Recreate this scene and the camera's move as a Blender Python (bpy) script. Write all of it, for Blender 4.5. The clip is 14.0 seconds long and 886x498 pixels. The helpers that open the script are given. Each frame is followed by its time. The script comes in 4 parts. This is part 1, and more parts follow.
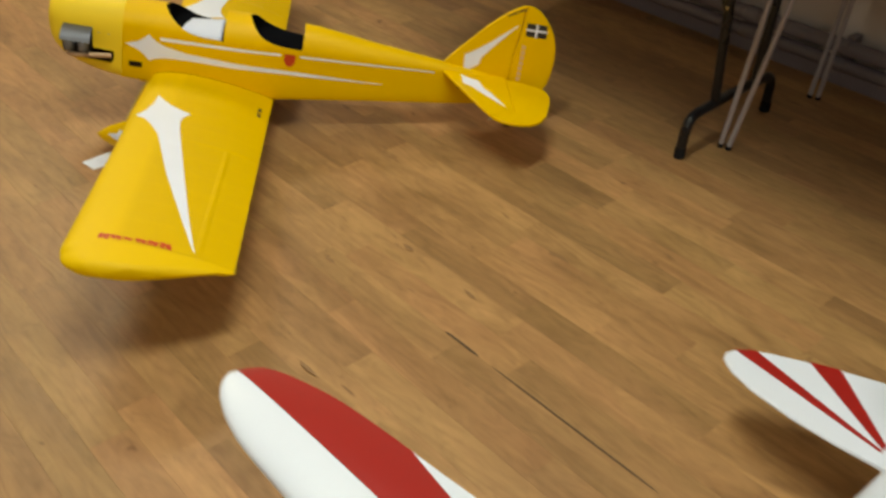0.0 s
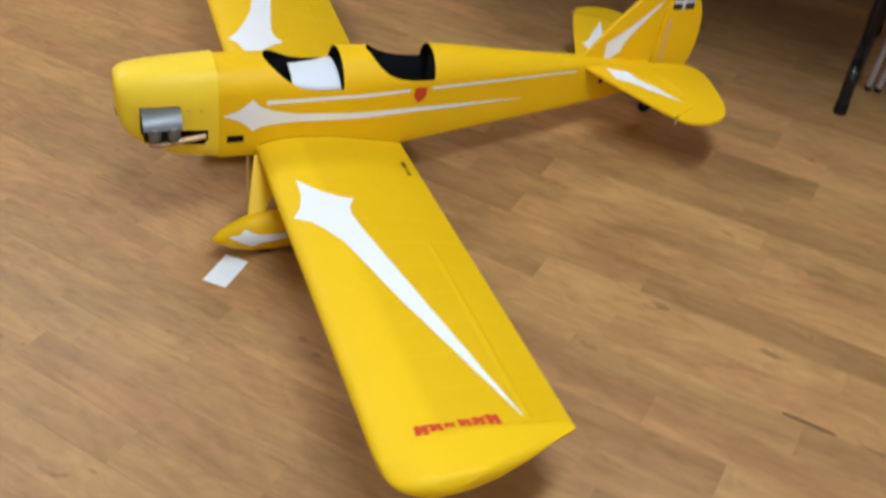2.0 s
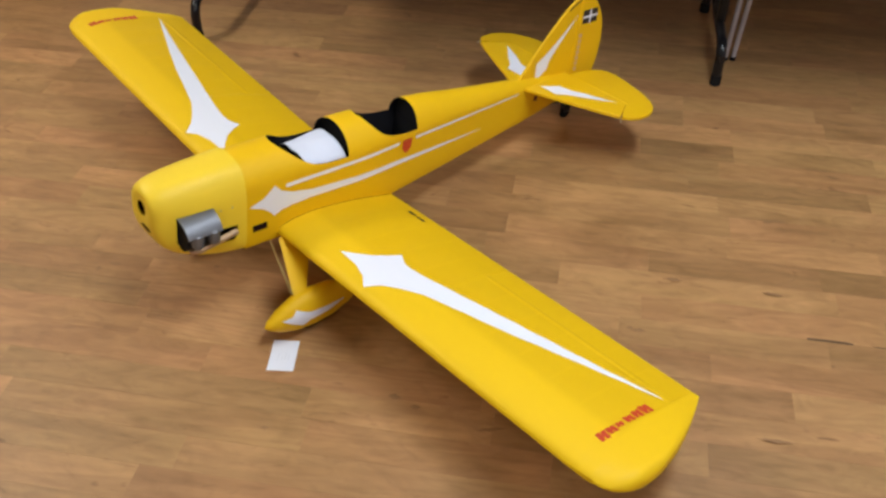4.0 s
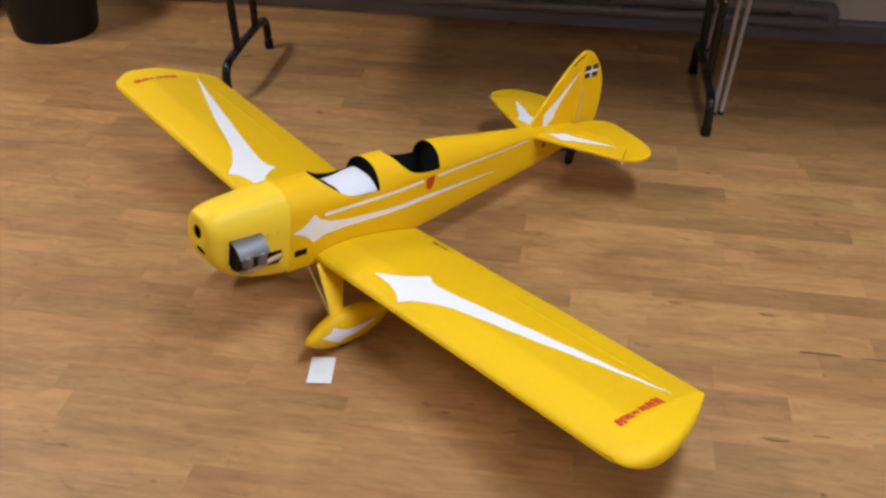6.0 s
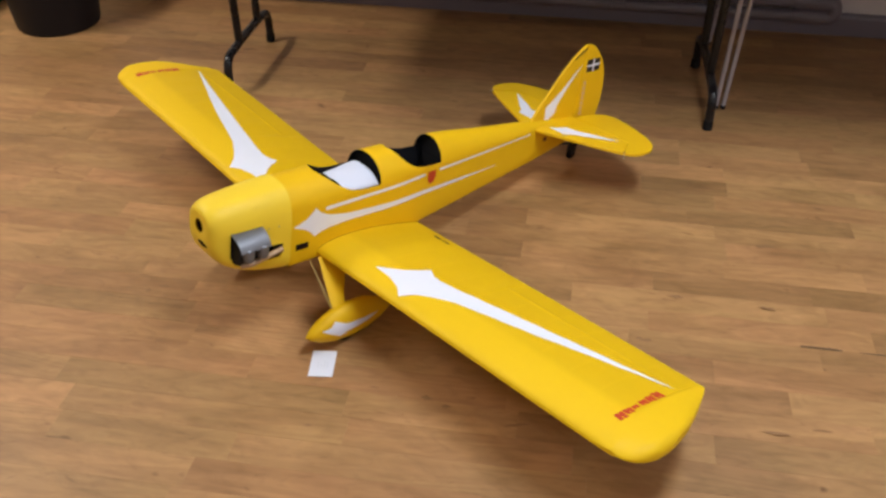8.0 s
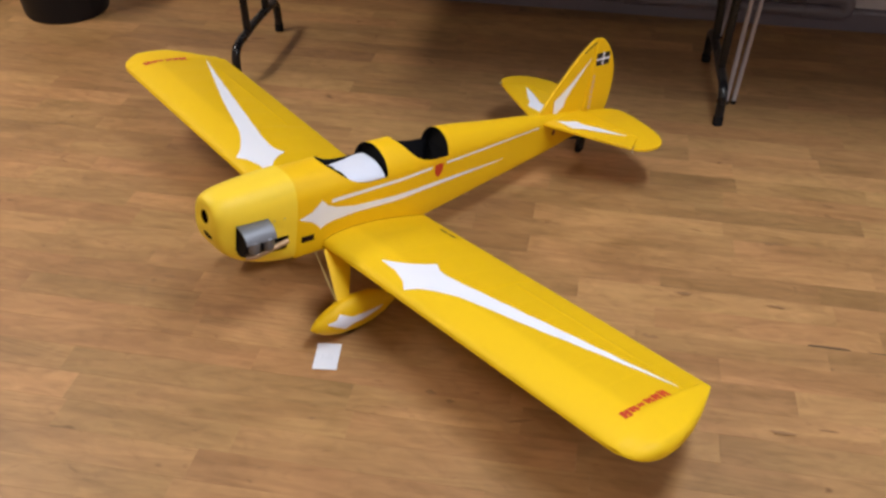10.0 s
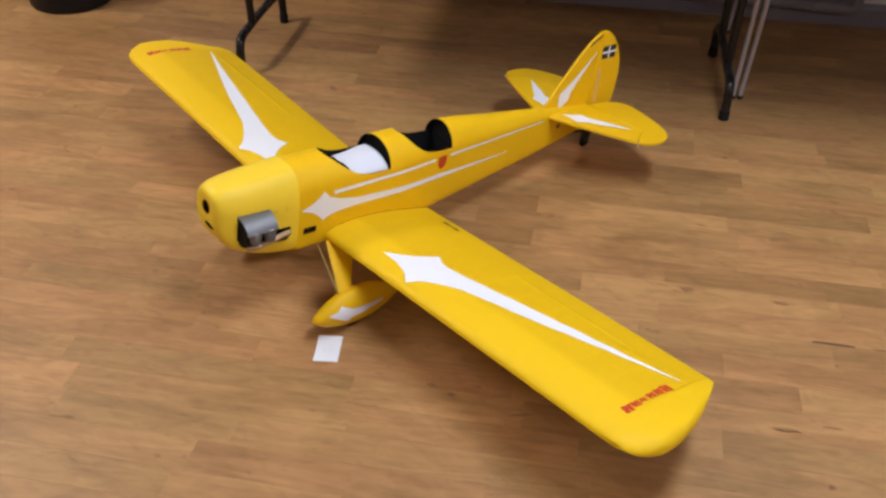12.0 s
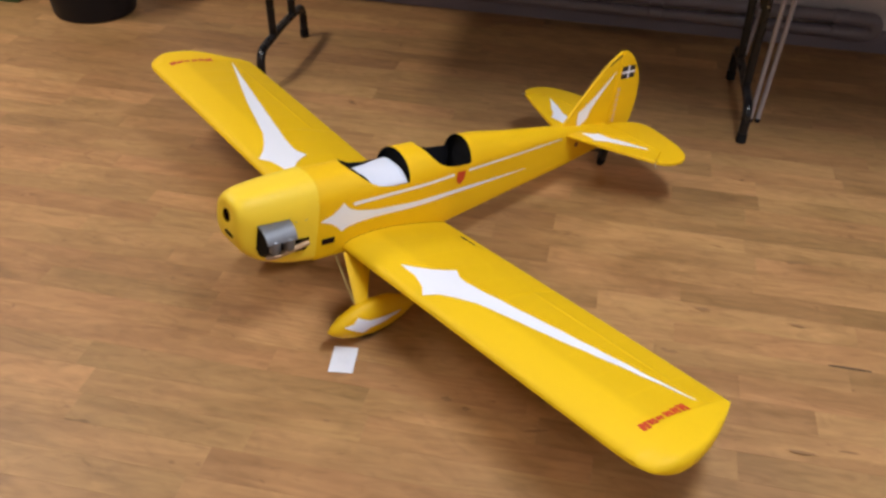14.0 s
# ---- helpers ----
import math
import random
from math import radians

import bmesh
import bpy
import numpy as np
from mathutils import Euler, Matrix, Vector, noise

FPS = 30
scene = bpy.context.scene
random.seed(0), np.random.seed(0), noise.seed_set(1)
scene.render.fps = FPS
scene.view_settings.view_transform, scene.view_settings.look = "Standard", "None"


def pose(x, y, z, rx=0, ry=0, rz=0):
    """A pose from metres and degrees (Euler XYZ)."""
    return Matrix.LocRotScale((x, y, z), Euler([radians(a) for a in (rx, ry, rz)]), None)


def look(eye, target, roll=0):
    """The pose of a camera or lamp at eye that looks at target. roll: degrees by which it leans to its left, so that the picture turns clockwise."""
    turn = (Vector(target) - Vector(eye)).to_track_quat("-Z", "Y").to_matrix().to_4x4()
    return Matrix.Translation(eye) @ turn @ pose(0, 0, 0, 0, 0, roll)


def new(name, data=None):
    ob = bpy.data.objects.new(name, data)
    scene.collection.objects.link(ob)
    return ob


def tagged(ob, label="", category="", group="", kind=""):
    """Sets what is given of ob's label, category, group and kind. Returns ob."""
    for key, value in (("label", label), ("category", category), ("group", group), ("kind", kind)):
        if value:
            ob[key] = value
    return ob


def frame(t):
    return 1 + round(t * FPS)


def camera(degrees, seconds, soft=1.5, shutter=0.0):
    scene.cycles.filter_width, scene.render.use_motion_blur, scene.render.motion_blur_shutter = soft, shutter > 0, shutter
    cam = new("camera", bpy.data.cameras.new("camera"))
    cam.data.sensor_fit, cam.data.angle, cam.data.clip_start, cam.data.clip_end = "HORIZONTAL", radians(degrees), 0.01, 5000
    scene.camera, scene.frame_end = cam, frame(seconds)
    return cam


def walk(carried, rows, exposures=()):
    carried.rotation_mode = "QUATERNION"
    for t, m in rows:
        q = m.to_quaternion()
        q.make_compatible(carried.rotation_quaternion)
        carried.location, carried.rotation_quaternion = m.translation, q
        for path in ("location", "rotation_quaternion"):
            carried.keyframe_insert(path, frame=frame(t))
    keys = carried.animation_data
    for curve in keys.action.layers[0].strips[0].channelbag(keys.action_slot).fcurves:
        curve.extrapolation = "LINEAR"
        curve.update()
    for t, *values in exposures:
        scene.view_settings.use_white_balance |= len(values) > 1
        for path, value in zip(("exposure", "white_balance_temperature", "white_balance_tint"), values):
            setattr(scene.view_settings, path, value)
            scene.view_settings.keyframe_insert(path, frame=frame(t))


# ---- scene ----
cam = camera(51.7, 14.0, soft=2.7, shutter=0.4)
PATH = [
    (0, (-0.297, 0.427, 1.264), (-1.466, 1.568, 0.109), 3.6),
    (0.5, (-0.555, 0.374, 1.282), (-1.709, 1.543, 0.142), 3.2),
    (1, (-0.81, 0.34, 1.263), (-1.9, 1.548, 0.1), 1.8),
    (1.5, (-1.097, 0.345, 1.27), (-2.093, 1.647, 0.126), 2.2),
    (2, (-1.346, 0.283, 1.321), (-2.106, 1.552, -0.025), 0.6),
    (2.5, (-1.564, 0.239, 1.379), (-2.103, 1.515, -0.063), 1.4),
    (3, (-1.751, 0.217, 1.432), (-2.16, 1.544, -0.008), 0.4),
    (3.2, (-1.831, 0.185, 1.43), (-2.128, 1.564, 0.012), 1.5),
    (5.3, (-1.905, -0.226, 1.475), (-2.161, 1.346, 0.265), -0.2),
    (5.5, (-1.909, -0.235, 1.462), (-2.172, 1.35, 0.271), -0.4),
    (6, (-1.922, -0.24, 1.465), (-2.179, 1.356, 0.287), 0.2),
    (6.5, (-1.919, -0.236, 1.466), (-2.15, 1.35, 0.269), 1.2),
    (7, (-1.913, -0.237, 1.468), (-2.17, 1.342, 0.267), 0.5),
    (7.5, (-1.912, -0.24, 1.464), (-2.175, 1.345, 0.272), 0.1),
    (8, (-1.92, -0.24, 1.467), (-2.18, 1.347, 0.277), 0.2),
    (10.5, (-1.92, -0.224, 1.468), (-2.196, 1.345, 0.259), 0.6),
    (11, (-1.92, -0.222, 1.454), (-2.199, 1.349, 0.248), 0.6),
    (11.5, (-1.919, -0.216, 1.462), (-2.198, 1.344, 0.241), 1.0),
    (12, (-1.915, -0.219, 1.455), (-2.198, 1.344, 0.24), 0.8),
    (12.5, (-1.913, -0.217, 1.472), (-2.173, 1.335, 0.238), 1.8),
    (13, (-1.924, -0.229, 1.451), (-2.19, 1.345, 0.245), 1.7),
    (13.5, (-1.916, -0.23, 1.457), (-2.199, 1.348, 0.263), 1.4),
    (14, (-1.934, -0.234, 1.448), (-2.24, 1.35, 0.266), 1.8),
]

EXPOSURES = [(0.0, -0.35, 8000, -3), (0.5, -0.01, 7500, -1), (1.0, -0.08, 6700, -2), (1.5, -0.08, 6500, -2), (2.25, -0.13, 6300, 1), (3.0, -0.15, 6500, 4), (5.5, -0.13, 6550, 8), (14.0, -0.13, 6600, 11)]
walk(cam, [(t, look(eye, target, roll)) for t, eye, target, roll in PATH], EXPOSURES)

# ---- light: unseen ceiling battens, two placed from cast shadows, four added as fill ----
CEILING = 2.75
world = bpy.data.worlds.new("world")
scene.world = world
world.use_nodes = True
world.node_tree.nodes["Background"].inputs[0].default_value = (0.8, 0.85, 1.0, 1)
world.node_tree.nodes["Background"].inputs[1].default_value = 0.01
# the tints only shift the floor's hue from left to right
COOL, WARM, PINK = (0.825, 0.91, 1.0), (1.0, 0.945, 0.86), (0.87, 0.885, 1.0)
# the first and third follow cast shadows; the others are added fill
BATTENS = [(-4.75, 1.7, 61.0, WARM), (-4.75, -2.2, 12.0, WARM), (-1.4, 1.15, 54.0, COOL), (-1.4, -2.2, 14.0, COOL), (1.95, 1.15, 44.0, PINK), (1.95, -2.2, 38.0, PINK)]
for bx, by, watts, tint in BATTENS:
    lamp = bpy.data.lights.new("batten_light", "AREA")
    lamp.shape, lamp.size, lamp.size_y = "RECTANGLE", 0.34, 1.45
    lamp.energy, lamp.color = watts, tint
    lob = new("batten_light", lamp)
    lob.matrix_world = pose(bx, by, CEILING - 0.085)


# ---- materials ----
def mat(name, colour, rough=0.5, metal=0.0, var=0.06, scale=30.0, bump=0.0, bump_scale=200.0, coat=0.0, fine=0.03, gloss=0.5):
    """A painted or plain surface: tone variation at two scales, a little roughness wear and a fine relief."""
    m = bpy.data.materials.new(name)
    m.use_nodes = True
    nt = m.node_tree
    n, l = nt.nodes, nt.links
    b = n["Principled BSDF"]
    b.inputs["Metallic"].default_value = metal
    b.inputs["Coat Weight"].default_value = coat
    b.inputs["Specular IOR Level"].default_value = gloss
    tc = n.new("ShaderNodeTexCoord")
    big, small = n.new("ShaderNodeTexNoise"), n.new("ShaderNodeTexNoise")
    big.inputs["Scale"].default_value, big.inputs["Detail"].default_value = scale * 0.15, 3
    small.inputs["Scale"].default_value, small.inputs["Detail"].default_value = scale * 3, 4
    for q in (big, small):
        l.new(tc.outputs["Object"], q.inputs["Vector"])
    mix = n.new("ShaderNodeMix")
    mix.data_type = "RGBA"
    lo = tuple(c * (1 - var) for c in colour)
    hi = tuple(min(1.0, c * (1 + var)) for c in colour)
    mix.inputs["A"].default_value, mix.inputs["B"].default_value = (*lo, 1), (*hi, 1)
    add = n.new("ShaderNodeMath")
    add.operation = "MULTIPLY_ADD"
    l.new(small.outputs["Fac"], add.inputs[0])
    add.inputs[1].default_value = fine * 10
    l.new(big.outputs["Fac"], add.inputs[2])
    l.new(add.outputs[0], mix.inputs["Factor"])
    l.new(mix.outputs["Result"], b.inputs["Base Color"])
    rr = n.new("ShaderNodeMapRange")
    rr.inputs["To Min"].default_value, rr.inputs["To Max"].default_value = max(0.02, rough - 0.08), min(1, rough + 0.08)
    l.new(big.outputs["Fac"], rr.inputs["Value"])
    l.new(rr.outputs[0], b.inputs["Roughness"])
    if bump:
        t = n.new("ShaderNodeTexNoise")
        t.inputs["Scale"].default_value, t.inputs["Detail"].default_value = bump_scale, 4
        l.new(tc.outputs["Object"], t.inputs["Vector"])
        u = n.new("ShaderNodeBump")
        u.inputs["Strength"].default_value, u.inputs["Distance"].default_value = bump, 0.002
        l.new(t.outputs["Fac"], u.inputs["Height"])
        l.new(u.outputs[0], b.inputs["Normal"])
    return m


def glow(name, colour, strength):
    m = bpy.data.materials.new(name)
    m.use_nodes = True
    b = m.node_tree.nodes["Principled BSDF"]
    b.inputs["Base Color"].default_value = (*colour, 1)
    b.inputs["Emission Color"].default_value = (*colour, 1)
    b.inputs["Emission Strength"].default_value = strength
    return m


def plank_wood(name, base):
    """Oak-look floor strips: cathedral figure, short streaks, flecks, pores and small knots; every strip has its own tone and its own piece of the figure."""
    m = bpy.data.materials.new(name)
    m.use_nodes = True
    nt = m.node_tree
    n, l = nt.nodes, nt.links
    b = n["Principled BSDF"]
    geo, info = n.new("ShaderNodeNewGeometry"), n.new("ShaderNodeObjectInfo")

    def calc(op, a, c, d=None):
        q = n.new("ShaderNodeMath")
        q.operation = op
        for sock, v in zip(q.inputs, (a, c, d)):
            if v is None:
                continue
            if isinstance(v, (int, float)):
                sock.default_value = v
            else:
                l.new(v, sock)
        return q.outputs[0]

    wrap = calc("FRACT", calc("ADD", geo.outputs["Random Per Island"], info.outputs["Random"]), 0)
    hue = calc("FRACT", calc("MULTIPLY", wrap, 17.3), 0)
    off = n.new("ShaderNodeCombineXYZ")
    for i, k in enumerate((37.0, 91.0, 53.0)):
        l.new(calc("MULTIPLY", wrap, k), off.inputs[i])
    add = n.new("ShaderNodeVectorMath")
    l.new(geo.outputs["Position"], add.inputs[0])
    l.new(off.outputs[0], add.inputs[1])

    def stretched(sx, sy, detail, dist=0.0, rough=0.55, src=None):
        mp = n.new("ShaderNodeMapping")
        mp.inputs["Scale"].default_value = (sx, sy, 1.0)
        l.new(src or add.outputs[0], mp.inputs["Vector"])
        t = n.new("ShaderNodeTexNoise")
        t.inputs["Scale"].default_value, t.inputs["Detail"].default_value = 1.0, detail
        t.inputs["Roughness"].default_value, t.inputs["Distortion"].default_value = rough, dist
        l.new(mp.outputs[0], t.inputs["Vector"])
        return t.outputs["Fac"]

    def ramp(src, stops):
        r = n.new("ShaderNodeValToRGB")
        while len(r.color_ramp.elements) < len(stops):
            r.color_ramp.elements.new(0.5)
        for e, (p, c) in zip(r.color_ramp.elements, stops):
            e.position, e.color = p, (*c, 1)
        l.new(src, r.inputs[0])
        return r.outputs[0]

    def times(fac, a, c):
        x = n.new("ShaderNodeMix")
        x.data_type, x.blend_type = "RGBA", "MULTIPLY"
        x.inputs["Factor"].default_value = fac
        l.new(a, x.inputs["A"])
        l.new(c, x.inputs["B"])
        return x.outputs["Result"]

    # the figure: contour bands of a long soft field, as a plain-sawn board shows
    field = stretched(1.1, 8.0, 3, 0.7, 0.5)
    rings = calc("SINE", calc("MULTIPLY", field, 60.0), 0)
    figure = calc("MULTIPLY_ADD", rings, 0.5, 0.5)
    clouds = stretched(2.0, 8.0, 3, 1.1)
    streak = stretched(6.0, 22.0, 3, 1.2, 0.5)
    flecks = stretched(13.0, 40.0, 3, 1.4, 0.6)
    knots = stretched(9.0, 19.0, 2, 0.8)
    grain = stretched(14.0, 240.0, 3, 0.3)
    mottle = stretched(11.0, 24.0, 3, 1.8, 0.55)
    wide = n.new("ShaderNodeTexNoise")
    wide.inputs["Scale"].default_value, wide.inputs["Detail"].default_value = 2.0, 3
    l.new(geo.outputs["Position"], wide.inputs["Vector"])
    tone = ramp(wrap, [(0.0, (0.84, 0.83, 0.82)), (0.25, (0.94, 0.935, 0.93)), (0.65, (1.01, 1.01, 1.01)), (1.0, (1.11, 1.12, 1.125))])
    tint = ramp(hue, [(0.0, (1.035, 0.985, 1.005)), (0.5, (1.0, 1.0, 1.0)), (1.0, (0.97, 1.01, 0.985))])
    plain = n.new("ShaderNodeRGB")
    plain.outputs[0].default_value = (*base, 1)
    col = times(1.0, plain.outputs[0], tone)
    col = times(1.0, col, tint)
    col = times(0.55, col, ramp(figure, [(0.0, (0.86, 0.83, 0.80)), (0.55, (1.0, 1.0, 1.0)), (1.0, (1.06, 1.07, 1.08))]))
    col = times(1.0, col, ramp(clouds, [(0.28, (0.78, 0.76, 0.74)), (0.5, (1.0, 1.0, 1.0)), (0.72, (1.15, 1.165, 1.17))]))
    col = times(0.75, col, ramp(streak, [(0.26, (0.82, 0.80, 0.78)), (0.46, (1.0, 1.0, 1.0)), (0.76, (1.09, 1.10, 1.11))]))
    col = times(1.0, col, ramp(mottle, [(0.3, (0.88, 0.865, 0.85)), (0.5, (1.0, 1.0, 1.0)), (0.7, (1.08, 1.085, 1.09))]))
    col = times(0.9, col, ramp(flecks, [(0.22, (0.62, 0.56, 0.52)), (0.33, (1.0, 1.0, 1.0))]))
    col = times(0.9, col, ramp(knots, [(0.20, (0.42, 0.34, 0.30)), (0.30, (1.0, 1.0, 1.0))]))
    col = times(0.15, col, ramp(grain, [(0.3, (0.70, 0.68, 0.66)), (0.6, (1.06, 1.06, 1.06))]))
    col = times(1.0, col, ramp(wide.outputs["Fac"], [(0.3, (0.92, 0.91, 0.88)), (0.7, (1.07, 1.07, 1.08))]))
    # olive and reddish patches, as sap and heart wood lie side by side
    col = times(1.0, col, ramp(stretched(2.6, 9.0, 2, 1.0), [(0.28, (0.98, 1.008, 0.98)), (0.5, (1.0, 1.0, 1.0)), (0.72, (1.018, 0.988, 1.02))]))
    l.new(col, b.inputs["Base Color"])
    rr = n.new("ShaderNodeMapRange")
    rr.inputs["To Min"].default_value, rr.inputs["To Max"].default_value = 0.42, 0.58
    l.new(clouds, rr.inputs["Value"])
    l.new(rr.outputs[0], b.inputs["Roughness"])
    u = n.new("ShaderNodeBump")
    u.inputs["Strength"].default_value, u.inputs["Distance"].default_value = 0.12, 0.001
    l.new(grain, u.inputs["Height"])
    l.new(u.outputs[0], b.inputs["Normal"])
    return m


def wing_film(name, colour, sheeted):
    """Film over a wing: paler over the sheeted leading edge and tip block than over the open ribs."""
    m = mat(name, colour, 0.56, 0, 0.05, 12, 0.06, 60, 0.0, 0.03, 0.26)
    n, l = m.node_tree.nodes, m.node_tree.links
    b = n["Principled BSDF"]
    src = b.inputs["Base Color"].links[0].from_socket
    tc, sep = n.new("ShaderNodeTexCoord"), n.new("ShaderNodeSeparateXYZ")
    l.new(tc.outputs["Object"], sep.inputs[0])
    fore, tip, side = n.new("ShaderNodeMapRange"), n.new("ShaderNodeMapRange"), n.new("ShaderNodeMath")
    fore.inputs["From Min"].default_value, fore.inputs["From Max"].default_value = 0.380, 0.358
    side.operation = "ABSOLUTE"
    l.new(sep.outputs["X"], fore.inputs["Value"])
    l.new(sep.outputs["Y"], side.inputs[0])
    tip.inputs["From Min"].default_value, tip.inputs["From Max"].default_value = 0.922, 0.936
    l.new(side.outputs[0], tip.inputs["Value"])
    top = n.new("ShaderNodeMath")
    top.operation = "MAXIMUM"
    l.new(fore.outputs[0], top.inputs[0])
    l.new(tip.outputs[0], top.inputs[1])
    # ribs show through the film as faint pale lines
    wave, line = n.new("ShaderNodeMath"), n.new("ShaderNodeMapRange")
    wave.operation = "PINGPONG"
    wave.inputs[1].default_value = 0.03825
    l.new(side.outputs[0], wave.inputs[0])
    line.inputs["From Min"].default_value, line.inputs["From Max"].default_value = 0.0050, 0.0020
    line.inputs["To Max"].default_value = 0.2
    l.new(wave.outputs[0], line.inputs["Value"])
    both = n.new("ShaderNodeMath")
    both.operation = "MAXIMUM"
    l.new(top.outputs[0], both.inputs[0])
    l.new(line.outputs[0], both.inputs[1])
    mix = n.new("ShaderNodeMix")
    mix.data_type = "RGBA"
    l.new(both.outputs[0], mix.inputs["Factor"])
    l.new(src, mix.inputs["A"])
    mix.inputs["B"].default_value = (*sheeted, 1)
    l.new(mix.outputs["Result"], b.inputs["Base Color"])
    return m


WING_YELLOW = wing_film("yellow_wing_film", (0.71, 0.440, 0.004), (0.80, 0.505, 0.007))
YELLOW = mat("yellow_film", (0.80, 0.478, 0.005), 0.52, 0, 0.05, 12, 0.06, 60, 0.0, 0.03, 0.28)
COWL = mat("yellow_cowl_paint", (0.86, 0.60, 0.035), 0.5, 0, 0.04, 12, 0.05, 90, 0.04, 0.03, 0.35)
WHITE = mat("white_film", (0.80, 0.83, 0.95), 0.4, 0, 0.03, 20, 0.04, 80, 0.1)
WHITE_MODEL = mat("white_model_film", (0.73, 0.78, 0.89), 0.35, 0, 0.03, 12, 0.04, 60, 0.15)
RED_FILM = mat("red_film", (0.34, 0.013, 0.011), 0.35, 0, 0.05, 12, 0.04, 60, 0.15)
RED_DECAL = mat("red_decal", (0.52, 0.05, 0.012), 0.45, 0, 0.08, 60)
PINK_DECAL = mat("faded_pink_decal", (0.66, 0.42, 0.25), 0.5, 0, 0.1, 90)
BLACK_DECAL = mat("black_decal", (0.018, 0.016, 0.016), 0.45, 0, 0.2, 60)
LINING = mat("black_lining", (0.009, 0.009, 0.012), 0.75, 0, 0.25, 40, 0.1, 300, gloss=0.2)
DARK_HOLE = mat("dark_inside", (0.016, 0.008, 0.005), 0.85, 0, 0.3, 40, gloss=0.1)
ALLOY = mat("cast_alloy", (0.20, 0.21, 0.24), 0.5, 0.75, 0.12, 60, 0.15, 220)
BRONZE = mat("heat_stained_steel", (0.50, 0.35, 0.23), 0.5, 0.7, 0.25, 60, 0.08, 200)
STEEL = mat("steel_wire", (0.50, 0.43, 0.31), 0.35, 0.9, 0.1, 80)
RUBBER = mat("black_rubber", (0.008, 0.008, 0.009), 0.8, 0, 0.2, 60, 0.15, 300, gloss=0.2)
CARD_STOCK = mat("white_card_stock", (0.78, 0.815, 0.92), 0.7, 0, 0.03, 60, 0.05, 100)
PAPER = mat("white_paper", (0.66, 0.70, 0.84), 0.7, 0, 0.02, 30, 0.05, 100)
INK = mat("pale_grey_print", (0.68, 0.72, 0.82), 0.7, 0, 0.08, 60)
BLACK_STEEL = mat("black_powder_coat", (0.005, 0.005, 0.007), 0.28, 0, 0.2, 60, 0.08, 260, 0.04, gloss=0.4)
# the yellow reflected in the bracing wires is put into their colour
WIRE_TAN = mat("tan_reflecting_wire", (0.52, 0.40, 0.16), 0.4, 0.8, 0.1, 80)
# brown of the shaft rim, also the painted shadow gap at the wing root
SHADE_RIM_BROWN = mat("seam_shade_and_rim_brown", (0.34, 0.18, 0.006), 0.7, 0, 0.1, 60, gloss=0.1)
GREY_TUBE = mat("grey_painted_tube", (0.42, 0.39, 0.43), 0.35, 0.3, 0.1, 60, 0.05, 260)
WALL = mat("wall_paint", (0.62, 0.57, 0.55), 0.8, 0, 0.06, 4, 0.15, 120)
SKIRT = mat("grey_gloss_paint", (0.17, 0.145, 0.17), 0.4, 0, 0.1, 8, 0.1, 90)
PIPE = mat("painted_pipe", (0.17, 0.145, 0.165), 0.4, 0, 0.12, 20, 0.1, 90)
CEIL = mat("ceiling_paint", (0.45, 0.44, 0.43), 0.9, 0, 0.03, 4, 0.1, 200)
BIN = mat("black_bin_plastic", (0.005, 0.0045, 0.008), 0.55, 0, 0.2, 30, 0.08, 200, gloss=0.3)
# dark colour for unseen panels that weaken bounced light below the tables
UNDER_DARK = mat("bounce_cutting_dark", (0.09, 0.06, 0.04), 0.9, 0, 0.15, 40, 0.2, 200)
LAMINATE = mat("pale_table_laminate", (0.40, 0.33, 0.25), 0.5, 0, 0.06, 20, 0.05, 200)
GREEN = mat("green_plastic_crate", (0.06, 0.13, 0.05), 0.5, 0, 0.15, 30, 0.1, 150)
HOUSING = mat("white_housing", (0.75, 0.75, 0.74), 0.5, 0, 0.03, 20)
DIFFUSER = glow("lit_diffuser", (1.0, 0.95, 0.88), 6.0)
FLOOR_WOOD = plank_wood("oak_strip_floor", (0.374, 0.203, 0.082))
SUBFLOOR = mat("dark_joint", (0.16, 0.095, 0.05), 0.9, 0, 0.2, 20)


# ---- building helpers ----
def shade(me, smooth=40):
    me.shade_smooth() if smooth else me.shade_flat()
    if smooth and smooth < 180:
        me.set_sharp_from_angle(angle=radians(smooth))


def part(name, bm, material, parent, label="", smooth=40, kind=""):
    """Links a bmesh as one mesh object under a thing or a part."""
    me = bpy.data.meshes.new(name)
    bmesh.ops.recalc_face_normals(bm, faces=bm.faces)
    bm.to_mesh(me)
    bm.free()
    shade(me, smooth)
    for q in (material if isinstance(material, (list, tuple)) else [material]):
        me.materials.append(q)
    ob = new(name, me)
    ob.parent = parent
    return tagged(ob, label, kind=kind)


def thing(name, label, category, m=None, group=""):
    ob = new(name)
    ob.empty_display_size = 0.05
    if m is not None:
        ob.matrix_world = m
    return tagged(ob, label, category, group)


def lathe(profile, seg=32, m=None):
    """A turned shape: (radius, z) pairs from the bottom up."""
    rings = [[(r * math.cos(2 * math.pi * i / seg), r * math.sin(2 * math.pi * i / seg), z) for i in range(seg)] for r, z in profile]
    bm = loft(rings)
    if m is not None:
        bm.transform(m)
    return bm


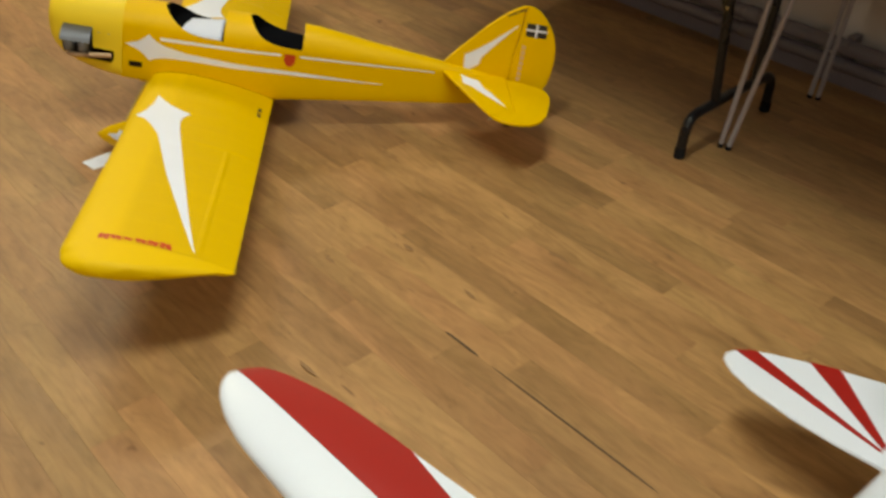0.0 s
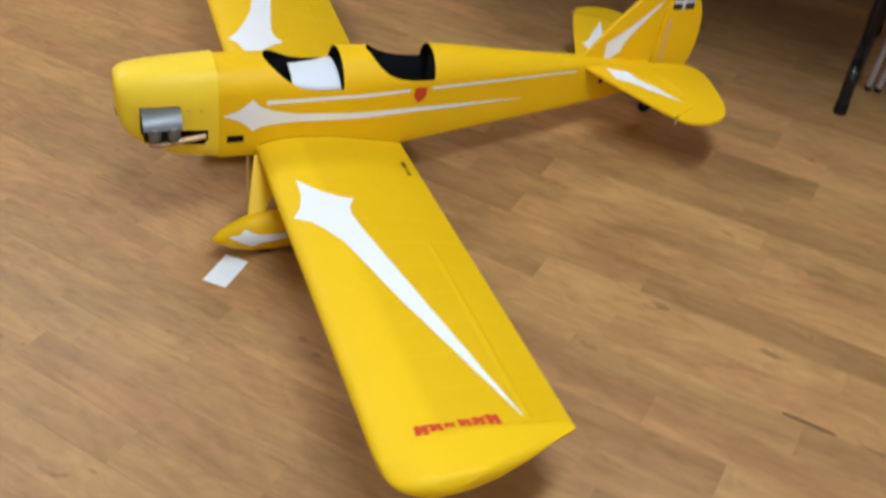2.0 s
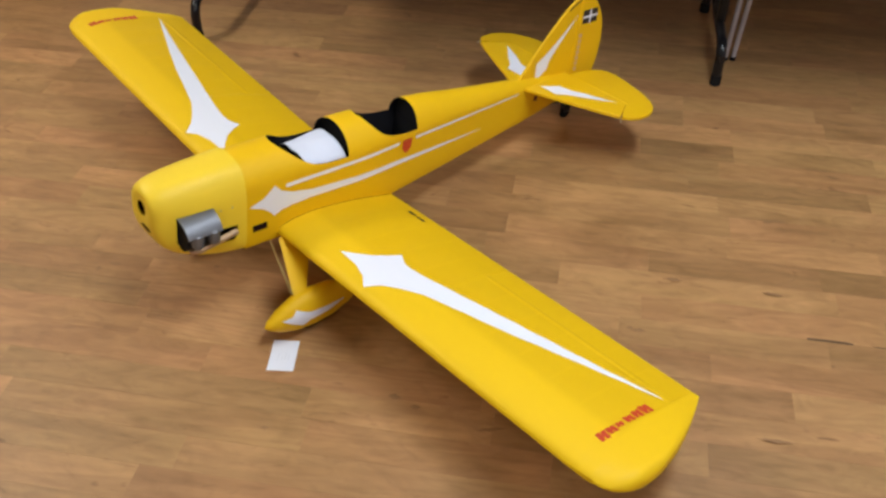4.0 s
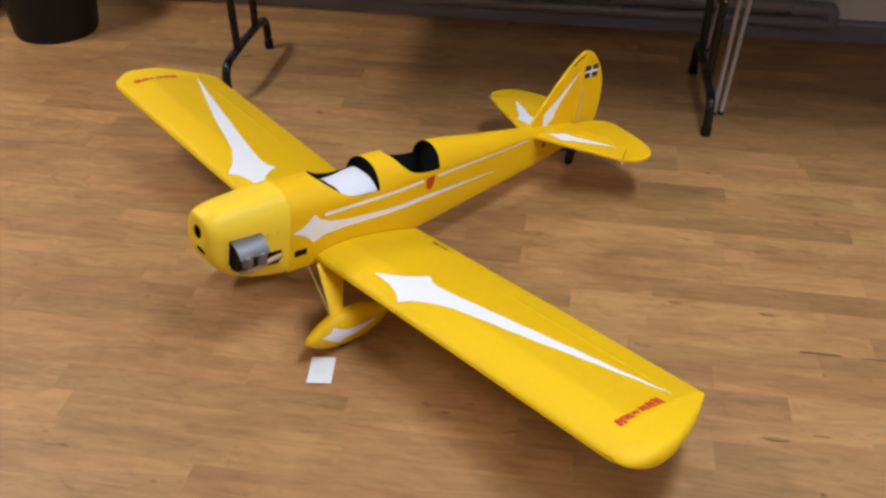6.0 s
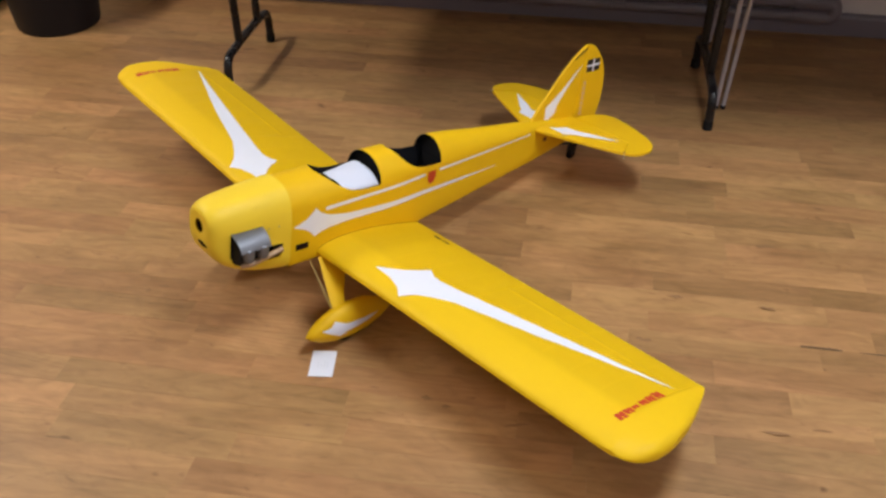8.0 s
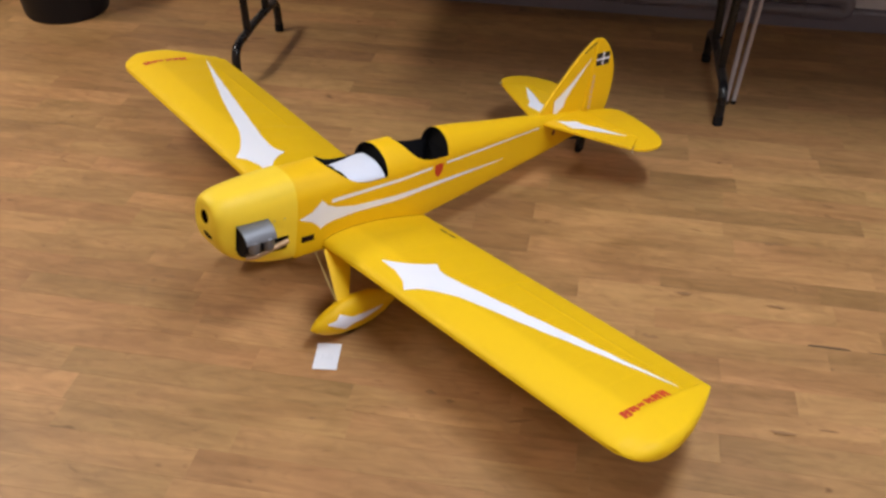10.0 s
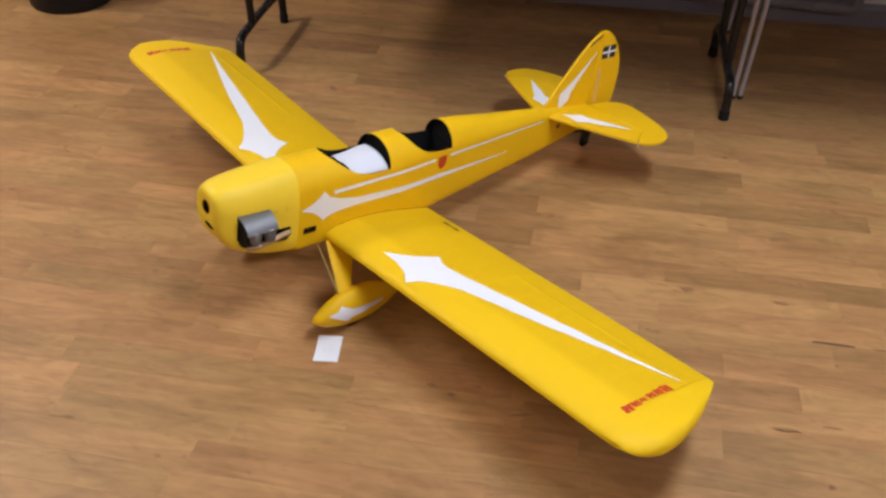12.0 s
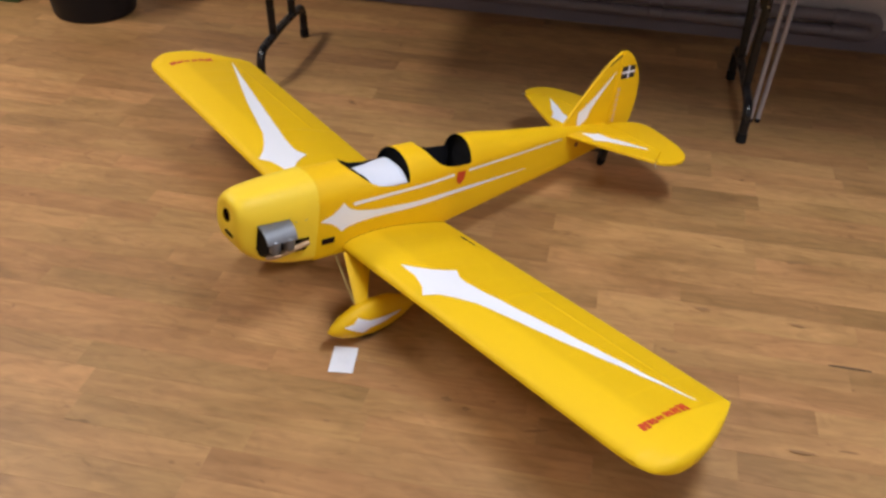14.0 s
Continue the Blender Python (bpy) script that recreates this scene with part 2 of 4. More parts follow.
def loft(rings, caps=True, closed=True, bm=None):
    bm = bm or bmesh.new()
    vs = [[bm.verts.new(p) for p in ring] for ring in rings]
    k = len(rings[0])
    for a, b in zip(vs, vs[1:]):
        for i in range(k if closed else k - 1):
            j = (i + 1) % k
            bm.faces.new((a[i], a[j], b[j], b[i]))
    if caps:
        bm.faces.new(vs[0][::-1])
        bm.faces.new(vs[-1])
    return bm


def box(x0, x1, y0, y1, z0, z1, bevel=0.0, bm=None):
    own = bm is None
    bm = bm or bmesh.new()
    r = bmesh.ops.create_cube(bm, size=1.0, matrix=Matrix.LocRotScale(((x0 + x1) / 2, (y0 + y1) / 2, (z0 + z1) / 2), None, (x1 - x0, y1 - y0, z1 - z0)))
    if bevel:
        es = list({e for v in r["verts"] for e in v.link_edges})
        bmesh.ops.bevel(bm, geom=es, offset=bevel, segments=2, affect="EDGES", profile=0.6)
    return bm


def bent(points, turn=0.04, steps=5):
    """A polyline with its inner corners rounded."""
    pts = [Vector(p) for p in points]
    out = [pts[0]]
    for a, b, c in zip(pts, pts[1:], pts[2:]):
        r = min(turn, (a - b).length * 0.45, (c - b).length * 0.45)
        p, q = b + (a - b).normalized() * r, b + (c - b).normalized() * r
        for i in range(steps + 1):
            t = i / steps
            out.append(p.lerp(b, t).lerp(b.lerp(q, t), t))
    return out + [pts[-1]]


def tube(points, r, seg=12, r2=None, bm=None):
    pts = [Vector(p) for p in points]
    rings, ref = [], None
    for i, p in enumerate(pts):
        d = (pts[min(i + 1, len(pts) - 1)] - pts[max(i - 1, 0)]).normalized()
        if ref is None:
            ref = d.orthogonal().normalized()
        ref = (ref - d * ref.dot(d)).normalized()
        o = d.cross(ref)
        rad = r if r2 is None else r + (r2 - r) * i / (len(pts) - 1)
        rings.append([p + ref * rad * math.cos(2 * math.pi * k / seg) + o * rad * math.sin(2 * math.pi * k / seg) for k in range(seg)])
    return loft(rings, bm=bm)


def plate(outline, thick, to, round_edge=0.002):
    """A flat piece with rounded edges: outline in two coordinates, laid out by to(a, b, h) with h from -thick/2 to thick/2."""
    c = (sum(p[0] for p in outline) / len(outline), sum(p[1] for p in outline) / len(outline))

    def ring(inset, hgt):
        out = []
        k = len(outline)
        for i, (a, b) in enumerate(outline):
            pa, pb = outline[i - 1], outline[(i + 1) % k]
            tx, ty = pb[0] - pa[0], pb[1] - pa[1]
            ln = math.hypot(tx, ty) or 1.0
            nx, ny = -ty / ln, tx / ln
            if nx * (c[0] - a) + ny * (c[1] - b) < 0:
                nx, ny = -nx, -ny
            out.append(to(a + nx * inset, b + ny * inset, hgt))
        return out

    h = thick / 2
    return loft([ring(round_edge, -h), ring(0, -h + round_edge), ring(0, h - round_edge), ring(round_edge, h)])


def lerp_table(table, x):
    if x <= table[0][0]:
        return table[0][1]
    for (a, b), (c, d) in zip(table, table[1:]):
        if x <= c:
            return b + (d - b) * (x - a) / (c - a)
    return table[-1][1]


def smooth_table(table, x):
    """As lerp_table, with eased tangents (monotone cubic)."""
    n = len(table)
    if x <= table[0][0]:
        return table[0][1]
    if x >= table[-1][0]:
        return table[-1][1]
    sl = [(table[i + 1][1] - table[i][1]) / (table[i + 1][0] - table[i][0]) for i in range(n - 1)]
    tg = [sl[0]] + [0.0 if sl[i - 1] * sl[i] <= 0 else 2 * sl[i - 1] * sl[i] / (sl[i - 1] + sl[i]) for i in range(1, n - 1)] + [sl[-1]]
    for i in range(n - 1):
        if x <= table[i + 1][0]:
            h = table[i + 1][0] - table[i][0]
            t = (x - table[i][0]) / h
            return ((2 * t ** 3 - 3 * t ** 2 + 1) * table[i][1] + (t ** 3 - 2 * t ** 2 + t) * h * tg[i]
                    + (3 * t ** 2 - 2 * t ** 3) * table[i + 1][1] + (t ** 3 - t ** 2) * h * tg[i + 1])


def strip(lo, hi, stations, across, to):
    """A thin film between two edges lo(s) and hi(s), laid on a surface by to(s, w)."""
    bm = bmesh.new()
    rows = []
    for s in stations:
        a, b = lo(s), hi(s)
        rows.append([bm.verts.new(to(s, a + (b - a) * i / across)) for i in range(across + 1)])
    for p, q in zip(rows, rows[1:]):
        for i in range(across):
            bm.faces.new((p[i], p[i + 1], q[i + 1], q[i]))
    bmesh.ops.remove_doubles(bm, verts=bm.verts, dist=1e-5)
    return bm


def span(a, b, n):
    return [a + (b - a) * i / n for i in range(n + 1)]


# ---- the hall ----
WX0, WX1, WY0, WY1 = -7.5, 4.5, -5.0, 3.39


def structure(name, bm, material, label, category):
    ob = part(name, bm, material, None, label, 0)
    return tagged(ob, label, category, kind="structure")


floor_ob = structure("floor", box(WX0 - 0.2, WX1 + 0.2, WY0 - 0.2, WY1 + 0.2, -0.2, -0.006), SUBFLOOR, "oak-look strip floor laid parallel to the wall", "floor")
wall_n = structure("wall_north", box(WX0 - 0.2, WX1 + 0.2, WY1, WY1 + 0.2, -0.2, CEILING), WALL, "plain painted hall wall behind the folding table", "wall")
structure("wall_south", box(WX0 - 0.2, WX1 + 0.2, WY0 - 0.2, WY0, -0.2, CEILING), WALL, "plain painted hall wall", "wall")
structure("wall_west", box(WX0 - 0.2, WX0, WY0, WY1, -0.2, CEILING), WALL, "plain painted hall wall", "wall")
structure("wall_east", box(WX1, WX1 + 0.2, WY0, WY1, -0.2, CEILING), WALL, "plain painted hall wall", "wall")
structure("ceiling", box(WX0 - 0.2, WX1 + 0.2, WY0 - 0.2, WY1 + 0.2, CEILING, CEILING + 0.2), CEIL, "plain white hall ceiling", "ceiling")


def skirting():
    prof = [(0, 0), (-0.018, 0), (-0.018, 0.070), (-0.014, 0.080), (-0.006, 0.086), (0, 0.088)]
    return loft([[(x, WY1 - 0.001 + a, 0.001 + b) for a, b in prof] for x in (WX0, WX1)])


structure("baseboard", skirting(), SKIRT, "grey painted wooden skirting board along the wall", "baseboard")

# ---- bodies for the battens, none of them in view ----
for bx, by, watts, tint in BATTENS:
    fix = thing("ceiling_light", "unseen white batten lamp, assumed on the ceiling", "ceiling light", pose(bx, by, CEILING), "ceiling battens")
    part("housing", box(-0.20, 0.20, -0.78, 0.78, -0.05, -0.001, 0.008), HOUSING, fix)
    part("diffuser", box(-0.18, 0.18, -0.74, 0.74, -0.075, -0.051, 0.01), DIFFUSER, fix, "lit opal diffuser")


# ---- heating pipe along the wall ----
def heating_pipe():
    t = thing("heating_pipe", "pair of grey painted heating pipes running low along the wall", "pipe")
    y, low, high = WY1 - 0.06, 0.090, 0.148
    part("return_pipe", tube([(-7.0, y, low), (-1.10, y, low)], 0.0225, 16), PIPE, t)
    part("flow_pipe", tube([(-7.0, y, high), (-1.10, y, high)], 0.0255, 16), PIPE, t)
    part("end_bend", tube(bent([(-1.125, y, high - 0.002), (-0.985, y, high - 0.004), (-0.985, y, low - 0.002), (-1.125, y, low)], 0.03, 8), 0.0285, 18), PIPE, t)
    for x in (-1.115, -1.80, -3.30, -5.0):
        for z, r in ((low, 0.0265), (high, 0.0295)):
            part("coupling", lathe([(r - 0.004, -0.028), (r, -0.024), (r, 0.024), (r - 0.004, 0.028)], 20, pose(x, y, z, 0, 90, 0)), PIPE, t)
    for x in (-1.45, -2.55, -4.0):
        part("bracket", box(x - 0.013, x + 0.013, y + 0.004, WY1 + 0.004, low - 0.032, high + 0.036, 0.002), PIPE, t)
        for z, r in ((low, 0.0225), (high, 0.0255)):
            part("clip", lathe([(r + 0.0005, -0.009), (r + 0.003, -0.008), (r + 0.003, 0.008), (r + 0.0005, 0.009)], 18, pose(x, y, z, 0, 90, 0)), PIPE, t)
    return t


heating_pipe()


# ---- folding table ----
def leg_frame(t, x, way, y0, y1, skew=0.0, lean=0.03, drift=0.0):
    """A pair of steel uprights on a bowed foot bar, with a straight folding brace and a curved yoke; the frame stands a little askew."""
    hb = 0.129

    def at(y, z, dx=0.0):
        return (x + skew * (y - y0) + way * dx, y, z)

    part("foot_bar", tube(bent([at(y0, 0.012), at(y0 + 0.004, hb - 0.004), at((y0 + y1) / 2, hb + 0.006), at(y1 - 0.006, hb), at(y1, 0.012)], 0.062, 8), 0.0150, 14), BLACK_STEEL, t)
    for y in (y0, y1):
        part("foot_cap", lathe([(0.0135, 0.0), (0.0165, 0.002), (0.0165, 0.03), (0.0153, 0.033)], 16, pose(at(y, 0)[0], y, 0)), RUBBER, t, "black rubber foot")
    ya, yb = y0 + 0.135, y1 - 0.12
    front, rear = [at(ya, hb - 0.004), at(ya - lean, 0.715, drift)], [at(yb, hb - 0.004), at(yb + 0.02, 0.715, drift)]
    part("upright", tube(front, 0.0140, 14), BLACK_STEEL, t)
    part("upright", tube(rear, 0.0140, 14), BLACK_STEEL, t)
    yj = ya - lean * 0.5
    part("brace", tube([at(yj, 0.415, 0.010 + drift / 2), at(yj - 0.012, 0.52, 0.040), at(yj - 0.03, 0.712, 0.095)], 0.0088, 12), BLACK_STEEL, t)
    part("yoke", tube(bent([at(yb + 0.005, 0.37), at(yb - 0.06, 0.425, 0.012), at((ya + yb) / 2 - 0.03, 0.475, 0.024), at(yj - 0.012, 0.52, 0.040)], 0.06), 0.0075, 12), BLACK_STEEL, t)
    part("pivot_bolt", lathe([(0.0032, -0.0175), (0.0042, -0.0165), (0.0042, 0.0165), (0.0032, 0.0175)], 12, pose(*at(yj, 0.425), 90)), STEEL, t, "bright steel bolt")


def folding_table():
    t = thing("folding_table", "long folding table with black steel legs against the wall", "table", pose(0, 0, 0))
    # the top is out of view; its front edge is set by the floor's shade
    part("tabletop", box(-3.16, -1.472, 2.23, 3.22, 0.722, 0.752, 0.006), LAMINATE, t, "pale laminate tabletop")
    # unseen panel, added dark to deepen the shade under the table
    part("underside", box(-3.15, -1.482, 2.24, 3.21, 0.716, 0.7215), UNDER_DARK, t, "unseen dark panel that cuts light bounced under the table")
    part("apron", box(-3.10, -1.51, 2.30, 2.32, 0.69, 0.7155, 0.002), BLACK_STEEL, t)
    part("apron", box(-3.10, -1.51, 3.13, 3.15, 0.69, 0.7155, 0.002), BLACK_STEEL, t)
    leg_frame(t, -3.122, 1, 2.497, 2.945)
    leg_frame(t, -1.494, -1, 2.514, 2.988, -0.03, 0.085, 0.005)
    return t


folding_table()


# ---- second table, on pairs of thin grey tubes ----
def tube_leg_table():
    t = thing("folding_table", "folding table with thin paired grey tube legs beside another table", "table")
    part("tabletop", box(-1.464, 0.36, 2.25, 3.30, 0.722, 0.752, 0.006), LAMINATE, t, "pale laminate tabletop")
    # the same added dark panel, out of view
    part("underside", box(-1.454, 0.35, 2.26, 3.29, 0.7165, 0.7215), UNDER_DARK, t, "unseen dark panel that cuts light bounced under the table")
    for flip in (0, 1):
        def at(x, y, z):
            return ((-1.457 + x) if not flip else (0.353 - x), y, z)

        part("leg", tube([at(0.0, 2.667, 0.003), at(0.018, 2.694, 0.395), at(0.033, 2.716, 0.72)], 0.0075, 12), GREY_TUBE, t)
        part("leg", tube([at(0.024, 2.671, 0.003), at(0.055, 2.730, 0.384), at(0.083, 2.783, 0.72)], 0.0075, 12), GREY_TUBE, t)
        part("leg", tube([at(-0.012, 3.20, 0.003), at(0.018, 3.18, 0.395), at(0.033, 3.16, 0.72)], 0.0075, 12), GREY_TUBE, t)
        part("leg", tube([at(0.012, 3.21, 0.003), at(0.045, 3.16, 0.384), at(0.075, 3.12, 0.72)], 0.0075, 12), GREY_TUBE, t)
        for fx, fy in ((0.0, 2.667), (0.024, 2.671), (-0.012, 3.20), (0.012, 3.21)):
            part("foot_cap", tube([at(fx, fy, 0.0), at(fx + 0.0006, fy + 0.001, 0.012)], 0.009, 12), RUBBER, t, "black rubber foot")
        part("cross_rail", tube([at(0.033, 2.716, 0.712), at(0.033, 3.16, 0.712)], 0.0075, 12), GREY_TUBE, t)
    return t


tube_leg_table()


# ---- bin and crate by the wall ----
def waste_bin():
    t = thing("waste_bin", "black tapered plastic bin standing near the wall", "bin", pose(-4.022, 2.98, 0))
    part("body", lathe([(0.144, 0.0), (0.157, 0.004), (0.162, 0.016), (0.203, 0.40), (0.214, 0.402), (0.214, 0.42), (0.198, 0.42), (0.154, 0.03), (0.0005, 0.022)], 48), BIN, t)
    part("handle", tube(bent([(0.20, 0, 0.37), (0.236, 0, 0.37), (0.236, 0, 0.34), (0.20, 0, 0.34)], 0.01), 0.005, 8), BIN, t)


waste_bin()


def crate():
    t = thing("storage_crate", "green plastic crate on the floor beside the bin", "crate", pose(-4.62, 3.08, 0, 0, 0, 4))
    x, y, h = 0.25, 0.14, 0.24
    part("base", box(-x, x, -y, y, 0.0, 0.012, 0.004), GREEN, t)
    for s in (-1, 1):
        part("side_panel", box(-x, x, s * y - 0.006, s * y + 0.006, 0.012, h, 0.003), GREEN, t)
        part("end_panel", box(s * x - 0.006, s * x + 0.006, -y, y, 0.012, h, 0.003), GREEN, t)
    part("rim", loft([[(a * x * k, b * y * k, z) for a, b in ((-1, -1), (1, -1), (1, 1), (-1, 1))] for k, z in ((1.03, h - 0.02), (1.07, h - 0.02), (1.07, h), (0.95, h), (0.95, h - 0.02))], caps=False), GREEN, t)


crate()


# ---- small white card on the floor ----
def card():
    t = thing("business_card", "small white printed card lying on the wooden floor", "card", pose(-2.441, 1.2305, 0.0, 0, 0, 97))
    bm = bmesh.new()
    nx, ny = 10, 6
    rows = {}
    for k, dz in ((0, 0.0), (1, 0.0005)):
        for i in range(nx + 1):
            for j in range(ny + 1):
                u, v = i / nx - 0.5, j / ny - 0.5
                rows[k, i, j] = bm.verts.new((u * 0.085, v * 0.056, 0.0006 + dz + 0.0022 * max(0, abs(u) * 2 - 0.55)))
    for i in range(nx):
        for j in range(ny):
            bm.faces.new([rows[1, i, j], rows[1, i + 1, j], rows[1, i + 1, j + 1], rows[1, i, j + 1]])
            bm.faces.new([rows[0, i, j], rows[0, i, j + 1], rows[0, i + 1, j + 1], rows[0, i + 1, j]])
    for i in range(nx):
        for j in (0, ny):
            bm.faces.new([rows[0, i, j], rows[0, i + 1, j], rows[1, i + 1, j], rows[1, i, j]])
    for j in range(ny):
        for i in (0, nx):
            bm.faces.new([rows[0, i, j], rows[0, i, j + 1], rows[1, i, j + 1], rows[1, i, j]])
    part("sheet", bm, CARD_STOCK, t)
    for k, (w, v) in enumerate(((0.016, -0.012), (0.022, -0.005), (0.012, 0.002), (0.018, 0.010))):
        part("print_line", box(-0.012, -0.012 + w, v - 0.0009, v + 0.0009, 0.0013, 0.0016), INK, t)


card()


# ---- yellow model aeroplane: x aft from the nose, y to its right wing, z up ----
PLANE = pose(-2.707, 1.271, 0.339, 0.9, 9.0, 51.5)
plane = thing("model_aeroplane", "large yellow low-wing model aeroplane with white stars on the floor", "model aeroplane", PLANE)

HALF = [(0.196, 0.068), (0.48, 0.068), (0.64, 0.057), (0.85, 0.042), (1.08, 0.023), (1.24, 0.008)]
BELLY = [(0.196, -0.145), (0.606, -0.145), (0.853, -0.115), (1.083, -0.091), (1.16, -0.081), (1.24, -0.068)]
SHOULDER = [(0.196, 0.003), (0.46, 0.004), (0.67, 0.008), (1.24, 0.003)]
CROWN = [(0.196, 0.0555), (0.30, 0.0575), (0.46, 0.066), (0.67, 0.0675), (0.86, 0.0485), (1.06, 0.030), (1.24, 0.012)]
PITS = [
    [(0.299, 0.0575), (0.313, 0.049), (0.330, 0.037), (0.35, 0.025), (0.372, 0.0155), (0.41, 0.0098), (0.459, 0.0092)],
    [(0.520, 0.071), (0.532, 0.058), (0.546, 0.044), (0.566, 0.030), (0.592, 0.021), (0.63, 0.0155), (0.668, 0.0145)],
]


def half_width(x):
    return smooth_table(HALF, x)


def fuselage_ring(x, grow=0.0):
    w, b, s = half_width(x) + grow, lerp_table(BELLY, x) - grow, lerp_table(SHOULDER, x)
    r = min(0.007, w * 0.5)
    ring = [(x, -w, s)]
    ring += [(x, -w, s + (b + r - s) * k / 4) for k in range(1, 5)]
    ring += [(x, -w + r * (1 - math.cos(a)), b + r * (1 - math.sin(a))) for a in (0.5, 1.05, math.pi / 2)]
    ring += [(x, y, z) for _, y, z in [(0, -p[1], p[2]) for p in ring[::-1]]]
    return ring


def deck_point(x, a, grow=0.0):
    w, s, c = half_width(x) + grow, lerp_table(SHOULDER, x), smooth_table(CROWN, x) + grow
    return (x, -w * math.cos(a), s + (c - s) * math.sin(a))


def build_fuselage():
    xs = set([0.196, 0.2] + span(0.22, 0.30, 4) + span(0.30, 0.70, 40) + span(0.70, 1.24, 27) + [p[0] for pit in PITS for p in pit] + span(0.306, 0.459, 26) + span(0.52, 0.668, 26))
    pieces, rows = [], []
    for x in sorted(round(q, 5) for q in xs):
        end, stop = math.pi / 2, False
        for pit in PITS:
            if pit[0][0] <= x <= pit[-1][0]:
                s, c = lerp_table(SHOULDER, x), smooth_table(CROWN, x)
                end = math.asin(max(0.02, min(1.0, (smooth_table(pit, x) - s) / (c - s))))
                stop = abs(x - pit[-1][0]) < 1e-6
        rows.append((x, end))
        if stop:
            pieces.append(rows)
            rows = [(x, math.pi / 2)]
    pieces.append(rows)
    bm = bmesh.new()
    for rows in pieces:
        rings = []
        for x, end in rows:
            deck = [deck_point(x, end * (1 - k / 14)) for k in range(14)]
            rings.append(deck + fuselage_ring(x) + [(p[0], -p[1], p[2]) for p in deck[::-1]])
        loft(rings, caps=False, closed=False, bm=bm)
    bm.verts.ensure_lookup_table()
    bmesh.ops.remove_doubles(bm, verts=bm.verts, dist=2e-5)
    body = part("fuselage", bm, [YELLOW, LINING], plane, "", 50)
    so = body.modifiers.new("skin", "SOLIDIFY")
    so.thickness, so.offset, so.material_offset, so.material_offset_rim = 0.002, -1, 1, 1
    es = body.modifiers.new("crisp_rim", "EDGE_SPLIT")
    es.split_angle = radians(50)
    # cockpit lining: two tubs with bulkheads
    for x0, x1 in ((0.300, 0.474), (0.514, 0.684)):
        rings = []
        for x in span(x0, x1, 8):
            w, s = half_width(x) - 0.004, lerp_table(SHOULDER, x)
            rings.append([(x, -w, s - 0.001), (x, -w, -0.075), (x, w, -0.075), (x, w, s - 0.001)])
        bm = loft(rings, caps=True, closed=False)
        for x in (x0, x1):
            fan = [deck_point(x, math.pi * k / 16, -0.003) for k in range(17)]
            bm.faces.new([bm.verts.new(p) for p in fan])
        part("cockpit_lining", bm, LINING, plane, "black cockpit lining")
    return body


fuselage = build_fuselage()

# cowl
COWL_SECTIONS = [(0.0045, 0.031, 0.0215, -0.036, 2.5), (0.006, 0.0395, 0.0275, -0.047, 2.8), (0.010, 0.0465, 0.0325, -0.061, 3.2), (0.018, 0.0527, 0.0375, -0.079, 3.6), (0.032, 0.0585, 0.0420, -0.095, 4.0),
                 (0.055, 0.0635, 0.0458, -0.111, 4.3), (0.085, 0.0672, 0.0490, -0.124, 4.6), (0.12, 0.0697, 0.0520, -0.135, 4.9), (0.16, 0.0714, 0.0550, -0.143, 5.0), (0.199, 0.0722, 0.0580, -0.1485, 5.0)]


def cowl_value(x, k):
    return smooth_table([(c[0], c[k]) for c in COWL_SECTIONS], x)


def cowl_side(x, z):
    """How far the cowl's side stands out at a height."""
    w, t, b, e = (cowl_value(x, k) for k in (1, 2, 3, 4))
    mid, half = (t + b) / 2, (t - b) / 2
    q = min(1.0, abs((z - mid) / half))
    return w * (1 - q ** e) ** (1 / e)


